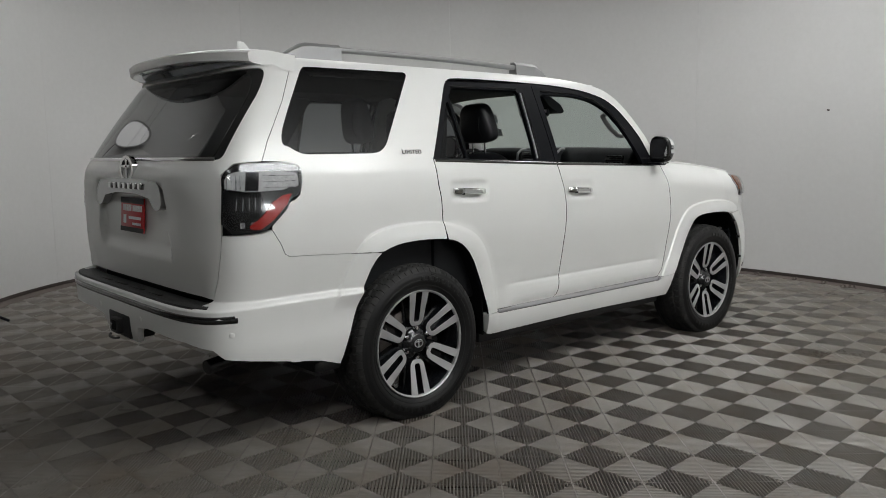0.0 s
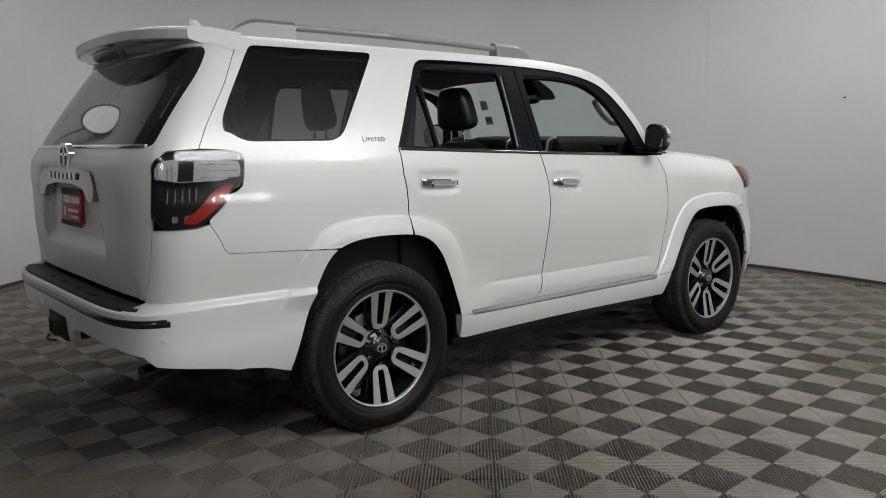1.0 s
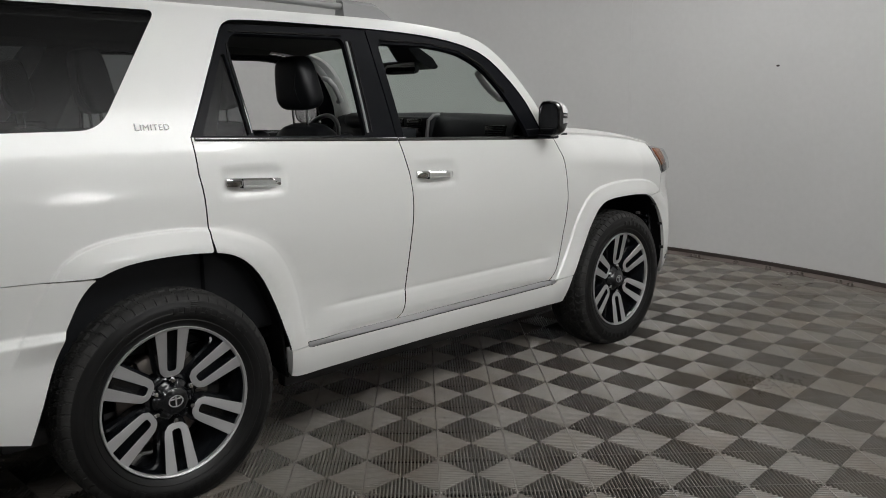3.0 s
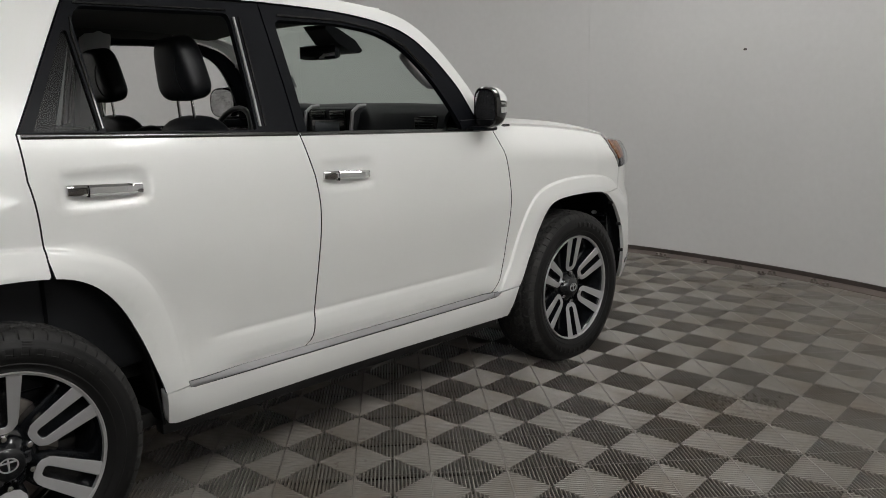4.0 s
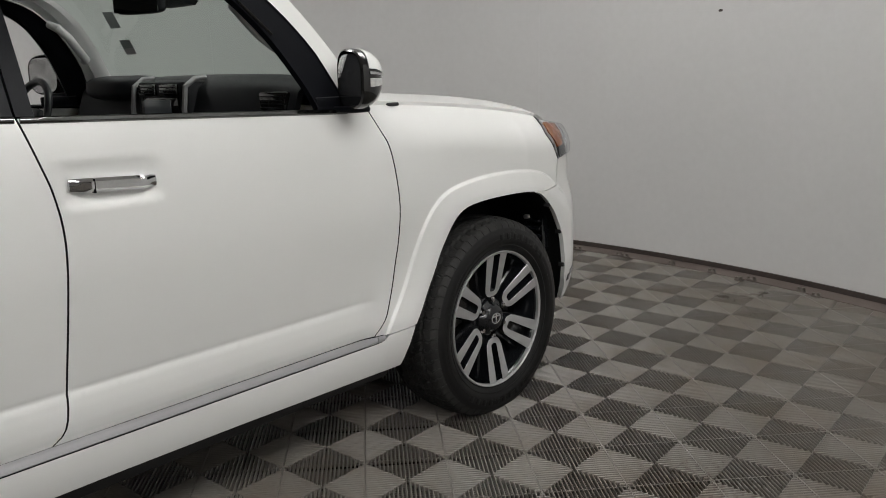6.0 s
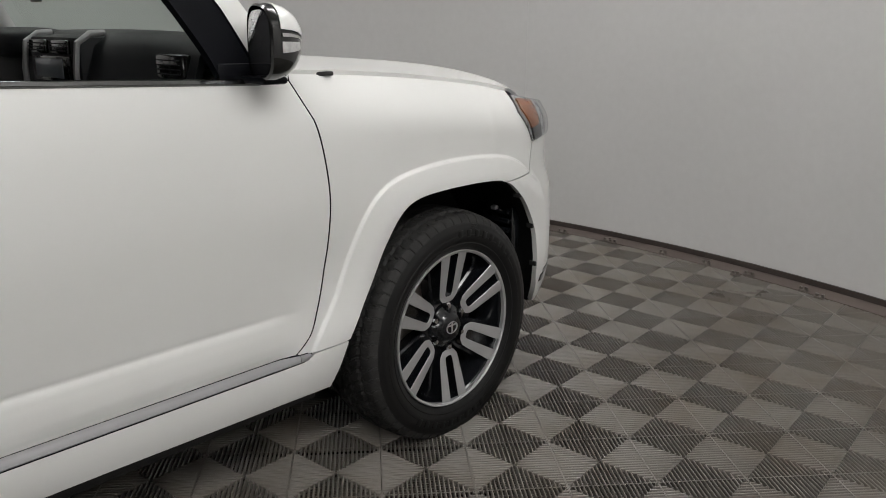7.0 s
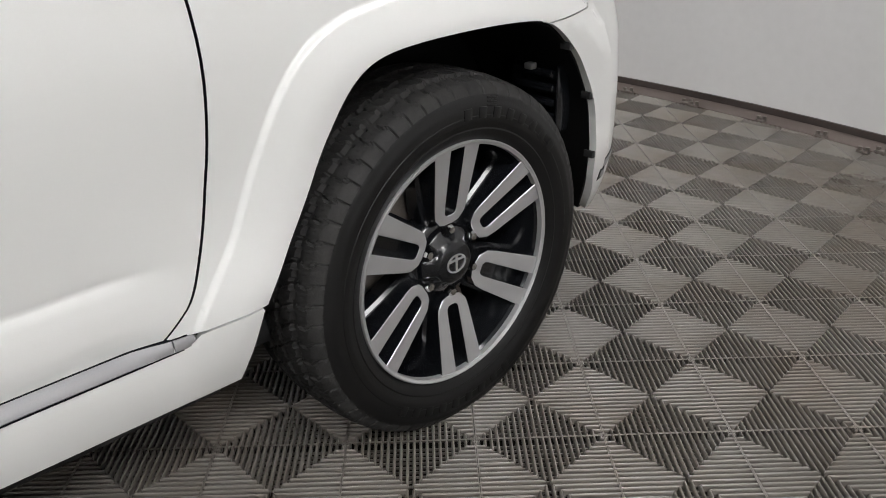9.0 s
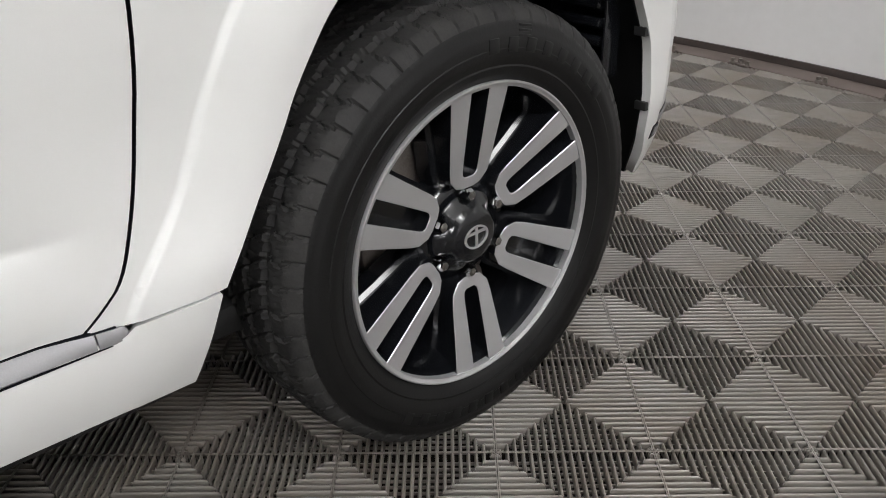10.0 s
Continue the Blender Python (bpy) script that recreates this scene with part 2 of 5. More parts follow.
def pad(c, size, rot=(0, 0, 0), power=3.2, n=18):
    """A padded cushion."""
    f = lambda v, p=power: math.copysign(abs(v) ** (2 / p), v)
    rows = []
    for i in range(n + 1):
        a = -math.pi / 2 + math.pi * i / n
        rows.append([(size[0] * f(math.cos(a)) * f(math.cos(b)), size[1] * f(math.cos(a)) * f(math.sin(b)), size[2] * f(math.sin(a))) for b in (math.tau * j / (2 * n) for j in range(2 * n))])
    bm = grid_bm(rows, close=True)
    bmesh.ops.remove_doubles(bm, verts=bm.verts, dist=1e-5)
    bmesh.ops.recalc_face_normals(bm, faces=bm.faces)
    bmesh.ops.transform(bm, matrix=pose(*c, *rot), verts=bm.verts)
    return bm


def smooth_loop(pts, rounds=2, keep=()):
    """Corner cutting of a closed outline; corners whose index is in keep stay sharp."""
    pts = [(tuple(p), i in keep) for i, p in enumerate(pts)]
    for _ in range(rounds):
        out = []
        n = len(pts)
        for i in range(n):
            (p, kp), (q, kq) = pts[i], pts[(i + 1) % n]
            if kp:
                out.append((p, True))
            else:
                out.append(((0.75 * p[0] + 0.25 * q[0], 0.75 * p[1] + 0.25 * q[1]), False))
            if not kq:
                out.append(((0.25 * p[0] + 0.75 * q[0], 0.25 * p[1] + 0.75 * q[1]), False))
        pts = out
    return [p for p, _ in pts]


def fillet(pts, radius=0.03, n=5):
    """A closed outline with each corner rounded; a corner may carry a radius of its own as a third number."""
    out = []
    for i, c in enumerate(pts):
        a, b = Vector(pts[i - 1][:2]), Vector(pts[(i + 1) % len(pts)][:2])
        r = c[2] if len(c) > 2 else radius
        c = Vector(c[:2])
        u, v = (a - c), (b - c)
        k = min(r, u.length * 0.45, v.length * 0.45)
        p, q = c + u.normalized() * k, c + v.normalized() * k
        for j in range(n + 1):
            t = j / n
            m = p * (1 - t) ** 2 + c * 2 * t * (1 - t) + q * t * t
            out.append((m.x, m.y))
    return out


def soft_line(pts, rounds=2):
    """Corner cutting of an open line."""
    for _ in range(rounds):
        out = [pts[0]]
        for p, q in zip(pts, pts[1:]):
            out += [(0.75 * p[0] + 0.25 * q[0], 0.75 * p[1] + 0.25 * q[1]), (0.25 * p[0] + 0.75 * q[0], 0.25 * p[1] + 0.75 * q[1])]
        pts = out[:1] + out[2:-2] + [pts[-1]]
    return pts


def dense(loop, step):
    out = []
    for i, p in enumerate(loop):
        q = loop[(i + 1) % len(loop)]
        n = max(1, int(math.ceil(math.dist(p, q) / step)))
        out += [(p[0] + (q[0] - p[0]) * k / n, p[1] + (q[1] - p[1]) * k / n) for k in range(n)]
    return out


def dense_line(line, step):
    """An open line with points no further apart than step."""
    return dense(list(line), step)[:sum(max(1, int(math.ceil(math.dist(p, q) / step))) for p, q in zip(line, line[1:]))] + [tuple(line[-1])]


def inside(x, y, loop):
    """Which of the points x, y lie within the loop."""
    res = np.zeros(np.shape(x), bool)
    p = np.array(loop)
    for (ax, ay), (bx, by) in zip(p, np.roll(p, -1, 0)):
        hit = ((ay > y) != (by > y)) & (x < (bx - ax) * (y - ay) / (by - ay + 1e-15) + ax)
        res ^= hit
    return res


from mathutils.geometry import delaunay_2d_cdt


def panel(name, loop, fn, material, parent, holes=(), step=0.03, thick=0.014, lift=0.0, label="", sides=(1,), join=False, rim=None, lines=()):
    """A curved sheet-metal panel: an outline in the surface's own coordinates, laid on fn(q, z), with its edge folded
    in by thick.
    sides: 1 for the car's right side, -1 for its mirror image on the left. rim: material index of the folded edge,
    black where it stands for shade in a gap."""
    loops = [dense(l, step * 0.7) for l in (loop, *holes)]
    flat, edges = [], []
    for l in loops:
        k = len(flat)
        flat += l
        edges += [(k + i, k + (i + 1) % len(l)) for i in range(len(l))]
    ring = np.array(flat)
    lo, hi = ring.min(0), ring.max(0)
    gx, gy = np.meshgrid(np.arange(lo[0] + step / 2, hi[0], step), np.arange(lo[1] + step / 2, hi[1], step))
    gx, gy = gx.ravel() + 0.0013, gy.ravel() + 0.0007
    ok = inside(gx, gy, loops[0])
    for h in loops[1:]:
        ok &= ~inside(gx, gy, h)
    gx, gy = gx[ok], gy[ok]
    if len(gx):
        near = np.sqrt(((gx[:, None] - ring[None, :, 0]) ** 2 + (gy[:, None] - ring[None, :, 1]) ** 2).min(1))
        gx, gy = gx[near > step * 0.45], gy[near > step * 0.45]
    extra = []
    for l in lines:
        l = np.array(dense_line(l, step * 0.8))
        ok = inside(l[:, 0], l[:, 1], loops[0])
        for h in loops[1:]:
            ok &= ~inside(l[:, 0], l[:, 1], h)
        l = l[ok]
        if len(l):
            far = np.sqrt(((l[:, None] - ring[None]) ** 2).sum(-1).min(1)) > 0.006
            extra += l[far].tolist()
    if extra and len(gx):
        ex_ = np.array(extra)
        near = np.sqrt(((gx[:, None] - ex_[None, :, 0]) ** 2 + (gy[:, None] - ex_[None, :, 1]) ** 2).min(1))
        gx, gy = gx[near > 0.010], gy[near > 0.010]
    pts = flat + [tuple(p) for p in extra] + list(zip(gx.tolist(), gy.tolist()))
    vs, es, fs, _, _, _ = delaunay_2d_cdt([Vector(p) for p in pts], edges, [], 0, 1e-6)
    cen = np.array([np.mean([vs[i] for i in f], axis=0) for f in fs])
    good = inside(cen[:, 0], cen[:, 1], loops[0])
    for h in loops[1:]:
        good &= ~inside(cen[:, 0], cen[:, 1], h)
    fs = [f for f, g in zip(fs, good) if g]
    tris = []
    for f in fs:
        a, b, c = (vs[i] for i in f[:3])
        tris.append(tuple(f) if (b - a).cross(c - a) > 0 else tuple(reversed(f)))
    count = {}
    for f in tris:
        for i in range(3):
            e = (f[i], f[(i + 1) % 3])
            count[e] = count.get(e, 0) + 1
    border = [e for e in count if (e[1], e[0]) not in count]
    e = 0.004
    place, normal = [], []
    for v in vs:
        q, z = v
        p = fn(q, z)
        n = (fn(q + e, z) - fn(q - e, z)).cross(fn(q, z + e) - fn(q, z - e))
        n = n.normalized() if n.length > 1e-12 else Vector((1, 0, 0))
        place.append(p + n * lift)
        normal.append(n)
    made = []
    verts, faces, norms, mids = [], [], [], []
    for s in sides:
        if not join:
            verts, faces, norms, mids = [], [], [], []
        k = len(verts)
        flip = (lambda f: f) if s > 0 else (lambda f: tuple(reversed(f)))
        mx = lambda p: (p[0] * s, p[1], p[2])
        verts += [mx(p) for p in place]
        norms += [mx(n) for n in normal]
        faces += [flip(tuple(k + i for i in f)) for f in tris]
        mids += [0] * len(tris)
        used = sorted({i for ed in border for i in ed})
        top = {i: len(verts) + j for j, i in enumerate(used)}
        verts += [mx(place[i]) for i in used]
        low = {i: len(verts) + j for j, i in enumerate(used)}
        verts += [mx(place[i] - normal[i] * thick) for i in used]
        norms += [(0, 0, 0)] * (2 * len(used))
        faces += [flip((top[b], top[a], low[a], low[b])) for a, b in border]
        mids += [rim or 0] * len(border)
        if join and s != sides[-1]:
            continue
        me = bpy.data.meshes.new(name)
        me.from_pydata(verts, [], faces)
        me.shade_smooth()
        me.normals_split_custom_set_from_vertices(norms)
        if rim:
            me.polygons.foreach_set("material_index", mids)
        made.append(link(name, me, material, parent, label, 0))
    return made if len(made) > 1 else made[0]


def strip(name, line, width, fn, material, parent, lift=0.002, high=0.006, sides=(1,), label=""):
    """A narrow raised moulding along a line in a surface's coordinates."""
    made = []
    for s in sides:
        rows = []
        pts = dense_line(line, 0.03)
        for i, (q, z) in enumerate(pts):
            a, b = pts[max(0, i - 1)], pts[min(len(pts) - 1, i + 1)]
            d = math.hypot(b[0] - a[0], b[1] - a[1]) or 1
            nq, nz = -(b[1] - a[1]) / d * width / 2, (b[0] - a[0]) / d * width / 2
            e = 0.004
            n = (fn(q + e, z) - fn(q - e, z)).cross(fn(q, z + e) - fn(q, z - e)).normalized()
            p, r = fn(q + nq, z + nz), fn(q - nq, z - nz)
            row = [p + n * (lift - 0.012), p + n * lift, p * 0.75 + r * 0.25 + n * (lift + high), p * 0.25 + r * 0.75 + n * (lift + high), r + n * lift, r + n * (lift - 0.012)]
            rows.append([(v.x * s, v.y, v.z) for v in row])
        bm = grid_bm(rows, close=True)
        bm.faces.new([v for v in bm.verts][:6])
        bm.verts.ensure_lookup_table()
        bm.faces.new(bm.verts[len(bm.verts) - 6:])
        bmesh.ops.recalc_face_normals(bm, faces=bm.faces)
        made.append(part(name, bm, material, parent, label, 50))
    return made


def pchip(xs, ys):
    """A smooth curve through points that does not overshoot."""
    xs, ys = list(xs), list(ys)
    h = [b - a for a, b in zip(xs, xs[1:])]
    d = [(b - a) / k for a, b, k in zip(ys, ys[1:], h)]
    m = [d[0]] + [0 if a * b <= 0 else 2 * a * b / (a + b) for a, b in zip(d, d[1:])] + [d[-1]]

    def f(x):
        if x <= xs[0]:
            return ys[0]
        if x >= xs[-1]:
            return ys[-1]
        i = 0
        while x > xs[i + 1]:
            i += 1
        t = (x - xs[i]) / h[i]
        return ((1 + 2 * t) * (1 - t) ** 2 * ys[i] + t * (1 - t) ** 2 * h[i] * m[i] + t * t * (3 - 2 * t) * ys[i + 1] + t * t * (t - 1) * h[i] * m[i + 1])
    return f


def sstep(a, b, x):
    t = min(1.0, max(0.0, (x - a) / (b - a)))
    return t * t * (3 - 2 * t)


# ---- the car's skin: y runs to its front from the rear axle, x to its right ----
REAR_ARCH = soft_line([(-0.492, 0.37), (-0.426, 0.558), (-0.363, 0.716), (-0.297, 0.851), (-0.21, 0.901), (-0.08, 0.92), (0.12, 0.917), (0.25, 0.893), (0.345, 0.81), (0.42, 0.66), (0.468, 0.50), (0.49, 0.34)], 4)
FRONT_ARCH = soft_line([(2.250, 0.33), (2.265, 0.37), (2.300, 0.478), (2.356, 0.572), (2.408, 0.66), (2.447, 0.742), (2.50, 0.828), (2.55, 0.866), (2.62, 0.880), (2.74, 0.885), (2.90, 0.883), (3.04, 0.870), (3.105, 0.833), (3.162, 0.755), (3.206, 0.668), (3.228, 0.56), (3.236, 0.48), (3.26, 0.41), (3.315, 0.335)], 4)
FLARE_R = soft_line([(-0.56, 0.50), (-0.53, 0.64), (-0.489, 0.716), (-0.397, 0.886), (-0.325, 0.965), (-0.20, 1.00), (-0.05, 1.008), (0.12, 1.003), (0.30, 0.965), (0.42, 0.90), (0.50, 0.78), (0.55, 0.62), (0.58, 0.40)], 2)
FLARE_F = soft_line([(2.15, 0.36), (2.185, 0.47), (2.215, 0.52), (2.275, 0.60), (2.31, 0.68), (2.347, 0.765), (2.385, 0.84), (2.435, 0.90), (2.50, 0.935), (2.60, 0.953), (2.72, 0.963), (2.88, 0.962), (3.02, 0.95), (3.12, 0.93), (3.22, 0.885), (3.33, 0.80)], 2)
waist = pchip([0.20, 0.30, 0.36, 0.42, 0.452, 0.475, 0.50, 0.525, 0.55, 0.575, 0.592, 0.600, 0.606, 0.612, 0.625, 0.66, 0.78, 0.95, 1.10, 1.20, 1.26, 1.315, 1.40, 1.55, 1.70, 1.76, 1.80],
              [0.84, 0.875, 0.896, 0.906, 0.907, 0.890, 0.8960, 0.8990, 0.8985, 0.8960, 0.8935, 0.8905, 0.8895, 0.8910, 0.8928, 0.8962, 0.910, 0.924, 0.923, 0.914, 0.903, 0.884, 0.853, 0.792, 0.729, 0.703, 0.680])
plain = pchip([0.20, 0.30, 0.36, 0.42, 0.50, 0.60, 0.70, 0.78], [0.84, 0.875, 0.896, 0.905, 0.9055, 0.901, 0.9025, 0.910])
hood_z = pchip([2.0, 2.15, 2.6, 3.0, 3.2, 3.4, 3.7], [1.27, 1.262, 1.235, 1.195, 1.165, 1.12, 1.05])
REAR_L, FRONT_L = 1.22, 1.35


def seg_dist(y, z, line):
    best = 9.0
    for (ay, az), (by, bz) in zip(line, line[1:]):
        dy, dz = by - ay, bz - az
        t = min(1.0, max(0.0, ((y - ay) * dy + (z - az) * dz) / (dy * dy + dz * dz + 1e-12)))
        best = min(best, (y - ay - t * dy) ** 2 + (z - az - t * dz) ** 2)
    return math.sqrt(best)


def beside(line, d):
    """A line that runs at the distance d outside an arch."""
    out = []
    for i, p in enumerate(line):
        a, b = line[max(0, i - 1)], line[min(len(line) - 1, i + 1)]
        k = math.dist(a, b) or 1
        out.append((p[0] - (b[1] - a[1]) / k * d, p[1] + (b[0] - a[0]) / k * d))
    return out


CREASE = [[(0.3, z), (2.3, z)] for z in (0.483, 0.492, 0.502, 0.513, 0.525, 0.538, 0.552, 0.566, 0.58, 0.592, 0.599, 0.605, 0.611, 0.62, 0.635)]
FLARES = [beside(FLARE_R, d) for d in (-0.075, -0.05, -0.03, -0.016, -0.0105, -0.007, -0.0035, 0.0, 0.0035, 0.008)] + [beside(FLARE_F, d) for d in (-0.066, -0.045, -0.025, -0.010, -0.004, -0.001, 0.002, 0.005, 0.008, 0.011, 0.0145, 0.020)]


def flare_bulge(y, z):
    """How far the wheel-arch flares stand out of the flank."""
    x = 0.0
    for line, a, b in ((FLARE_R, -0.55, 0.57), (FLARE_F, 2.16, 3.32)):
        if a < y < b and z < 1.03:
            d = seg_dist(y, z, line)
            if z > np.interp(y, [p[0] for p in line], [p[1] for p in line]):
                d = -d
            d += 0.009 * (line is FLARE_F)
            soft = 0.03 * sstep(0.1, 0.4, y) * (line is FLARE_R)
            x += (0.009 * sstep(-0.002 - soft, 0.006 + soft, d) + 0.020 * min(1.0, max(0.0, d / 0.075))) * (sstep(0.30, 0.55, z) if y > 0 else sstep(0.62, 0.73, z))
    return x


def flank(y, z):
    """Half the car's width at y and z."""
    x = waist(z)
    ends = max(sstep(2.06, 2.17, y), sstep(0.80, 0.62, y))
    if ends and z < 0.78:
        x += ends * (plain(z) - x)
    x += flare_bulge(y, z)
    for cy, cz in ((0.355, 1.146), (1.275, 1.112)):
        if abs(y - cy) < 0.22 and abs(z - cz) < 0.10:
            x -= 0.015 * math.exp(-((y - cy) / 0.128) ** 8 - ((z - cz) / 0.046) ** 4)
    k = sstep(2.05, 2.45, y)
    if k:
        x -= 0.11 * k * max(0.0, (z - hood_z(y) + 0.17) / 0.17) ** 2.2
    return x - 0.06 * max(0.0, y - 2.5) ** 2 - 0.05 * max(0.0, -0.35 - y) ** 2


def table(n, w, d, length):
    """Turn angles along a superellipse's quarter by its arc, scaled to length."""
    th = np.linspace(0, math.pi / 2, 600)
    x, y = w * np.cos(th) ** (2 / n), d * np.sin(th) ** (2 / n)
    s = np.r_[0, np.cumsum(np.hypot(np.diff(x), np.diff(y)))]
    return np.linspace(0, 1, 400), np.interp(np.linspace(0, 1, 400) * s[-1], s, th)


RT, FT = table(6.0, 0.9, 0.41, REAR_L), table(3.0, 0.88, 0.70, FRONT_L)
turn_r = pchip([0.3, 1.30, 1.80], [-0.70, -0.70, -0.46])
tail_y = pchip([0.3, 0.80, 1.10, 1.28, 1.345, 1.74, 1.82], [-1.07, -1.095, -1.10, -1.085, -1.055, -0.80, -0.74])
turn_f = lambda z: 3.00
nose_n = pchip([0.3, 0.6, 0.75, 0.9, 1.1], [3.5, 3.6, 3.3, 2.75, 3.0])
nose_y = pchip([0.3, 0.45, 0.8, 1.0, 1.15], [3.62, 3.68, 3.70, 3.66, 3.55])


def skin(q, z, wide=0.0, back=0.0):
    """The body's skin: q is y along the flank and then the way round the corner to the middle of the tail or the nose."""
    a, b = turn_r(z), turn_f(z)
    if a <= q <= b:
        return Vector((flank(q, z) + wide, q, z))
    if q < a:
        s, c, d, n, tab = (a - q) / REAR_L, a, tail_y(z) - back - a, 6.0, RT
    else:
        s, c, d, n, tab = (q - b) / FRONT_L, b, nose_y(z) + back - b, nose_n(z), FT
    th = np.interp(min(s, 1.0), *tab)
    w = flank(c, z) + wide
    if q > b:
        w += flare_bulge(q, z) - flare_bulge(c, z)
    x = w * max(0.0, math.cos(th)) ** (2 / n)
    return Vector((x if s <= 1 else -w * (s - 1), c + d * math.sin(th) ** (2 / n), z))


def tail(m, z, wide=0.0, back=0.0):
    """The same skin by m, the way from the middle of the tail, to the right."""
    p = skin(turn_r(z) - REAR_L + abs(m), z, wide, back)
    return Vector((math.copysign(p.x, m), p.y, p.z)) if abs(m) > 1e-9 else Vector((0, p.y, p.z))


def gate_skin(m, z):
    """The tailgate, with its hollow round the plate."""
    p = tail(m, z)
    side = 0.40 + 0.03 * sstep(1.20, 0.90, z)
    k = (1 - sstep(side, side + 0.035, abs(p.x))) * sstep(0.86, 0.94, z) * (1 - sstep(1.19, 1.235, z))
    wide = 1 - sstep(0.66, 0.82, abs(p.x))
    p.y += 0.032 * k + wide * (0.030 * sstep(0.95, 0.74, z) - 0.016 * sstep(1.325, 1.262, z) * sstep(1.10, 1.22, z))
    return p


def bumper_skin(q, z):
    k = 1 - sstep(0.695, 0.726, z)
    under = sstep(0.52, 0.36, z)
    return skin(q, z, 0.026 * k - 0.008 * under, 0.095 * k - 0.02 * under)


def tail_bumper(m, z):
    p = bumper_skin(turn_r(z) - REAR_L + abs(m), z)
    return Vector((math.copysign(p.x, m), p.y, p.z)) if abs(m) > 1e-9 else Vector((0, p.y, p.z))

# ---- the car ----
BOTH = (1, -1)
car = thing("suv_car", "pearl white SUV with black window surrounds on grey tiles", "car")
SKIN = lambda q, z: skin(q, z)

# outlines in (q, z)
BELT = [(1.09, 1.278), (2.05, 1.246)]
DLO = soft_line([(0.135, 1.318), (0.335, 1.675), (0.372, 1.735), (0.44, 1.754), (1.052, 1.751), (1.40, 1.738), (1.64, 1.706), (1.80, 1.652), (1.937, 1.512), (2.028, 1.362), (2.062, 1.247)], 2)
GAP_C = soft_line([(0.162, 0.917), (0.158, 0.987), (0.153, 1.12), (0.131, 1.229), (0.135, 1.318)], 2)
GAP_B = soft_line([(1.06, 0.478), (1.100, 0.51), (1.115, 0.655), (1.138, 0.90), (1.143, 1.03), (1.114, 1.17), (1.078, 1.279)], 2)
GAP_A = soft_line([(2.130, 0.480), (2.155, 0.503), (2.186, 0.532), (2.212, 0.60), (2.232, 0.68), (2.252, 0.80), (2.254, 0.93), (2.232, 1.07), (2.195, 1.18), (2.15, 1.243)], 2)
LAMP = smooth_loop([(-0.905, 1.315), (-0.72, 1.318), (-0.664, 1.30), (-0.662, 1.262), (-0.678, 1.178), (-0.84, 1.045), (-0.875, 1.022), (-1.058, 1.022), (-1.045, 1.20), (-1.046, 1.272), (-0.985, 1.312)], 1)
CUT = [(-0.83, 1.03), (-0.789, 0.965), (-0.768, 0.918), (-0.735, 0.905), (-0.406, 0.887), (-0.275, 0.882)]
QWIN = fillet([(-0.738, 1.428, 0.08), (-0.53, 1.762, 0.06), (0.118, 1.766, 0.035), (-0.175, 1.352, 0.07), (-0.645, 1.352, 0.09)])


def between(line, a, b):
    """The stretch of an open line between its points nearest to a and b."""
    near = lambda p: min(range(len(line)), key=lambda i: math.dist(line[i], p))
    i, j = near(a), near(b)
    return line[i:j + 1] if i <= j else line[j:i + 1][::-1]


G = 0.0026  # half a panel gap
shift = lambda line, dy, dz=0.0: [(y + dy, z + dz) for y, z in line]

GATE_EDGE = dense_line([(-0.855, 1.327), (-0.815, 1.413), (-0.693, 1.593), (-0.597, 1.79)], 0.015)  # the tailgate's side seam
ROOF_EDGE = soft_line([(2.155, 1.262), (2.088, 1.378), (1.986, 1.543), (1.886, 1.660), (1.770, 1.734), (1.60, 1.771), (1.30, 1.797), (0.9, 1.802), (-0.55, 1.802)], 2)
# Black folded edges here, on doors and fender put shade into the gaps.
body = panel("body_side", shift(GAP_C, -G) + shift(DLO[1:-1], -0.002, 0.003) + [(2.068, 1.247), (2.148, 1.247)] + ROOF_EDGE
             + shift(GATE_EDGE[::-1], 0.002) + [(-0.72, 1.322), (-0.662, 1.304), (-0.658, 1.262), (-0.674, 1.176), (-0.828, 1.046)]
             + shift(CUT, 0.0012, 0.0012) + between(REAR_ARCH, (-0.24, 0.885), (0.155, 0.915)), SKIN, [PAINT, BLACK_TRIM_GAP], car, rim=1, holes=(QWIN,), sides=BOTH, step=0.024, lines=FLARES)
panel("rear_door", shift(GAP_C, G)[1:] + [(0.60, 1.297)] + shift(GAP_B[::-1], -G) + [(0.578, 0.476), (0.570, 0.4635), (0.4815, 0.4635)] + between(REAR_ARCH, (0.470, 0.49), (0.17, 0.915)), SKIN, [PAINT, BLACK_TRIM_GAP], car, rim=1, sides=BOTH, step=0.024, lines=FLARES + CREASE)
panel("front_door", shift(GAP_B, G) + [(1.6, 1.262), (2.06, 1.247)] + shift(GAP_A[::-1], -G), SKIN, [PAINT, BLACK_TRIM_GAP], car, rim=1, sides=BOTH, step=0.024, lines=CREASE)
HOOD_EDGE = [(q, hood_z(q)) for q in (2.155, 2.25, 2.4, 2.6, 2.8, 3.0, 3.1, 3.19)]
fender = panel("front_fender", shift(GAP_A, G) + HOOD_EDGE + [(3.169, 1.094), (3.258, 0.986), (3.244, 0.875), (3.042, 0.864)] + between(FRONT_ARCH, (3.03, 0.868), (2.304, 0.487)) + [(2.300, 0.4845), (2.182, 0.4745), (2.142, 0.4745)], SKIN, [PAINT, BLACK_TRIM_GAP], car, rim=1, sides=BOTH, step=0.022, lines=FLARES)
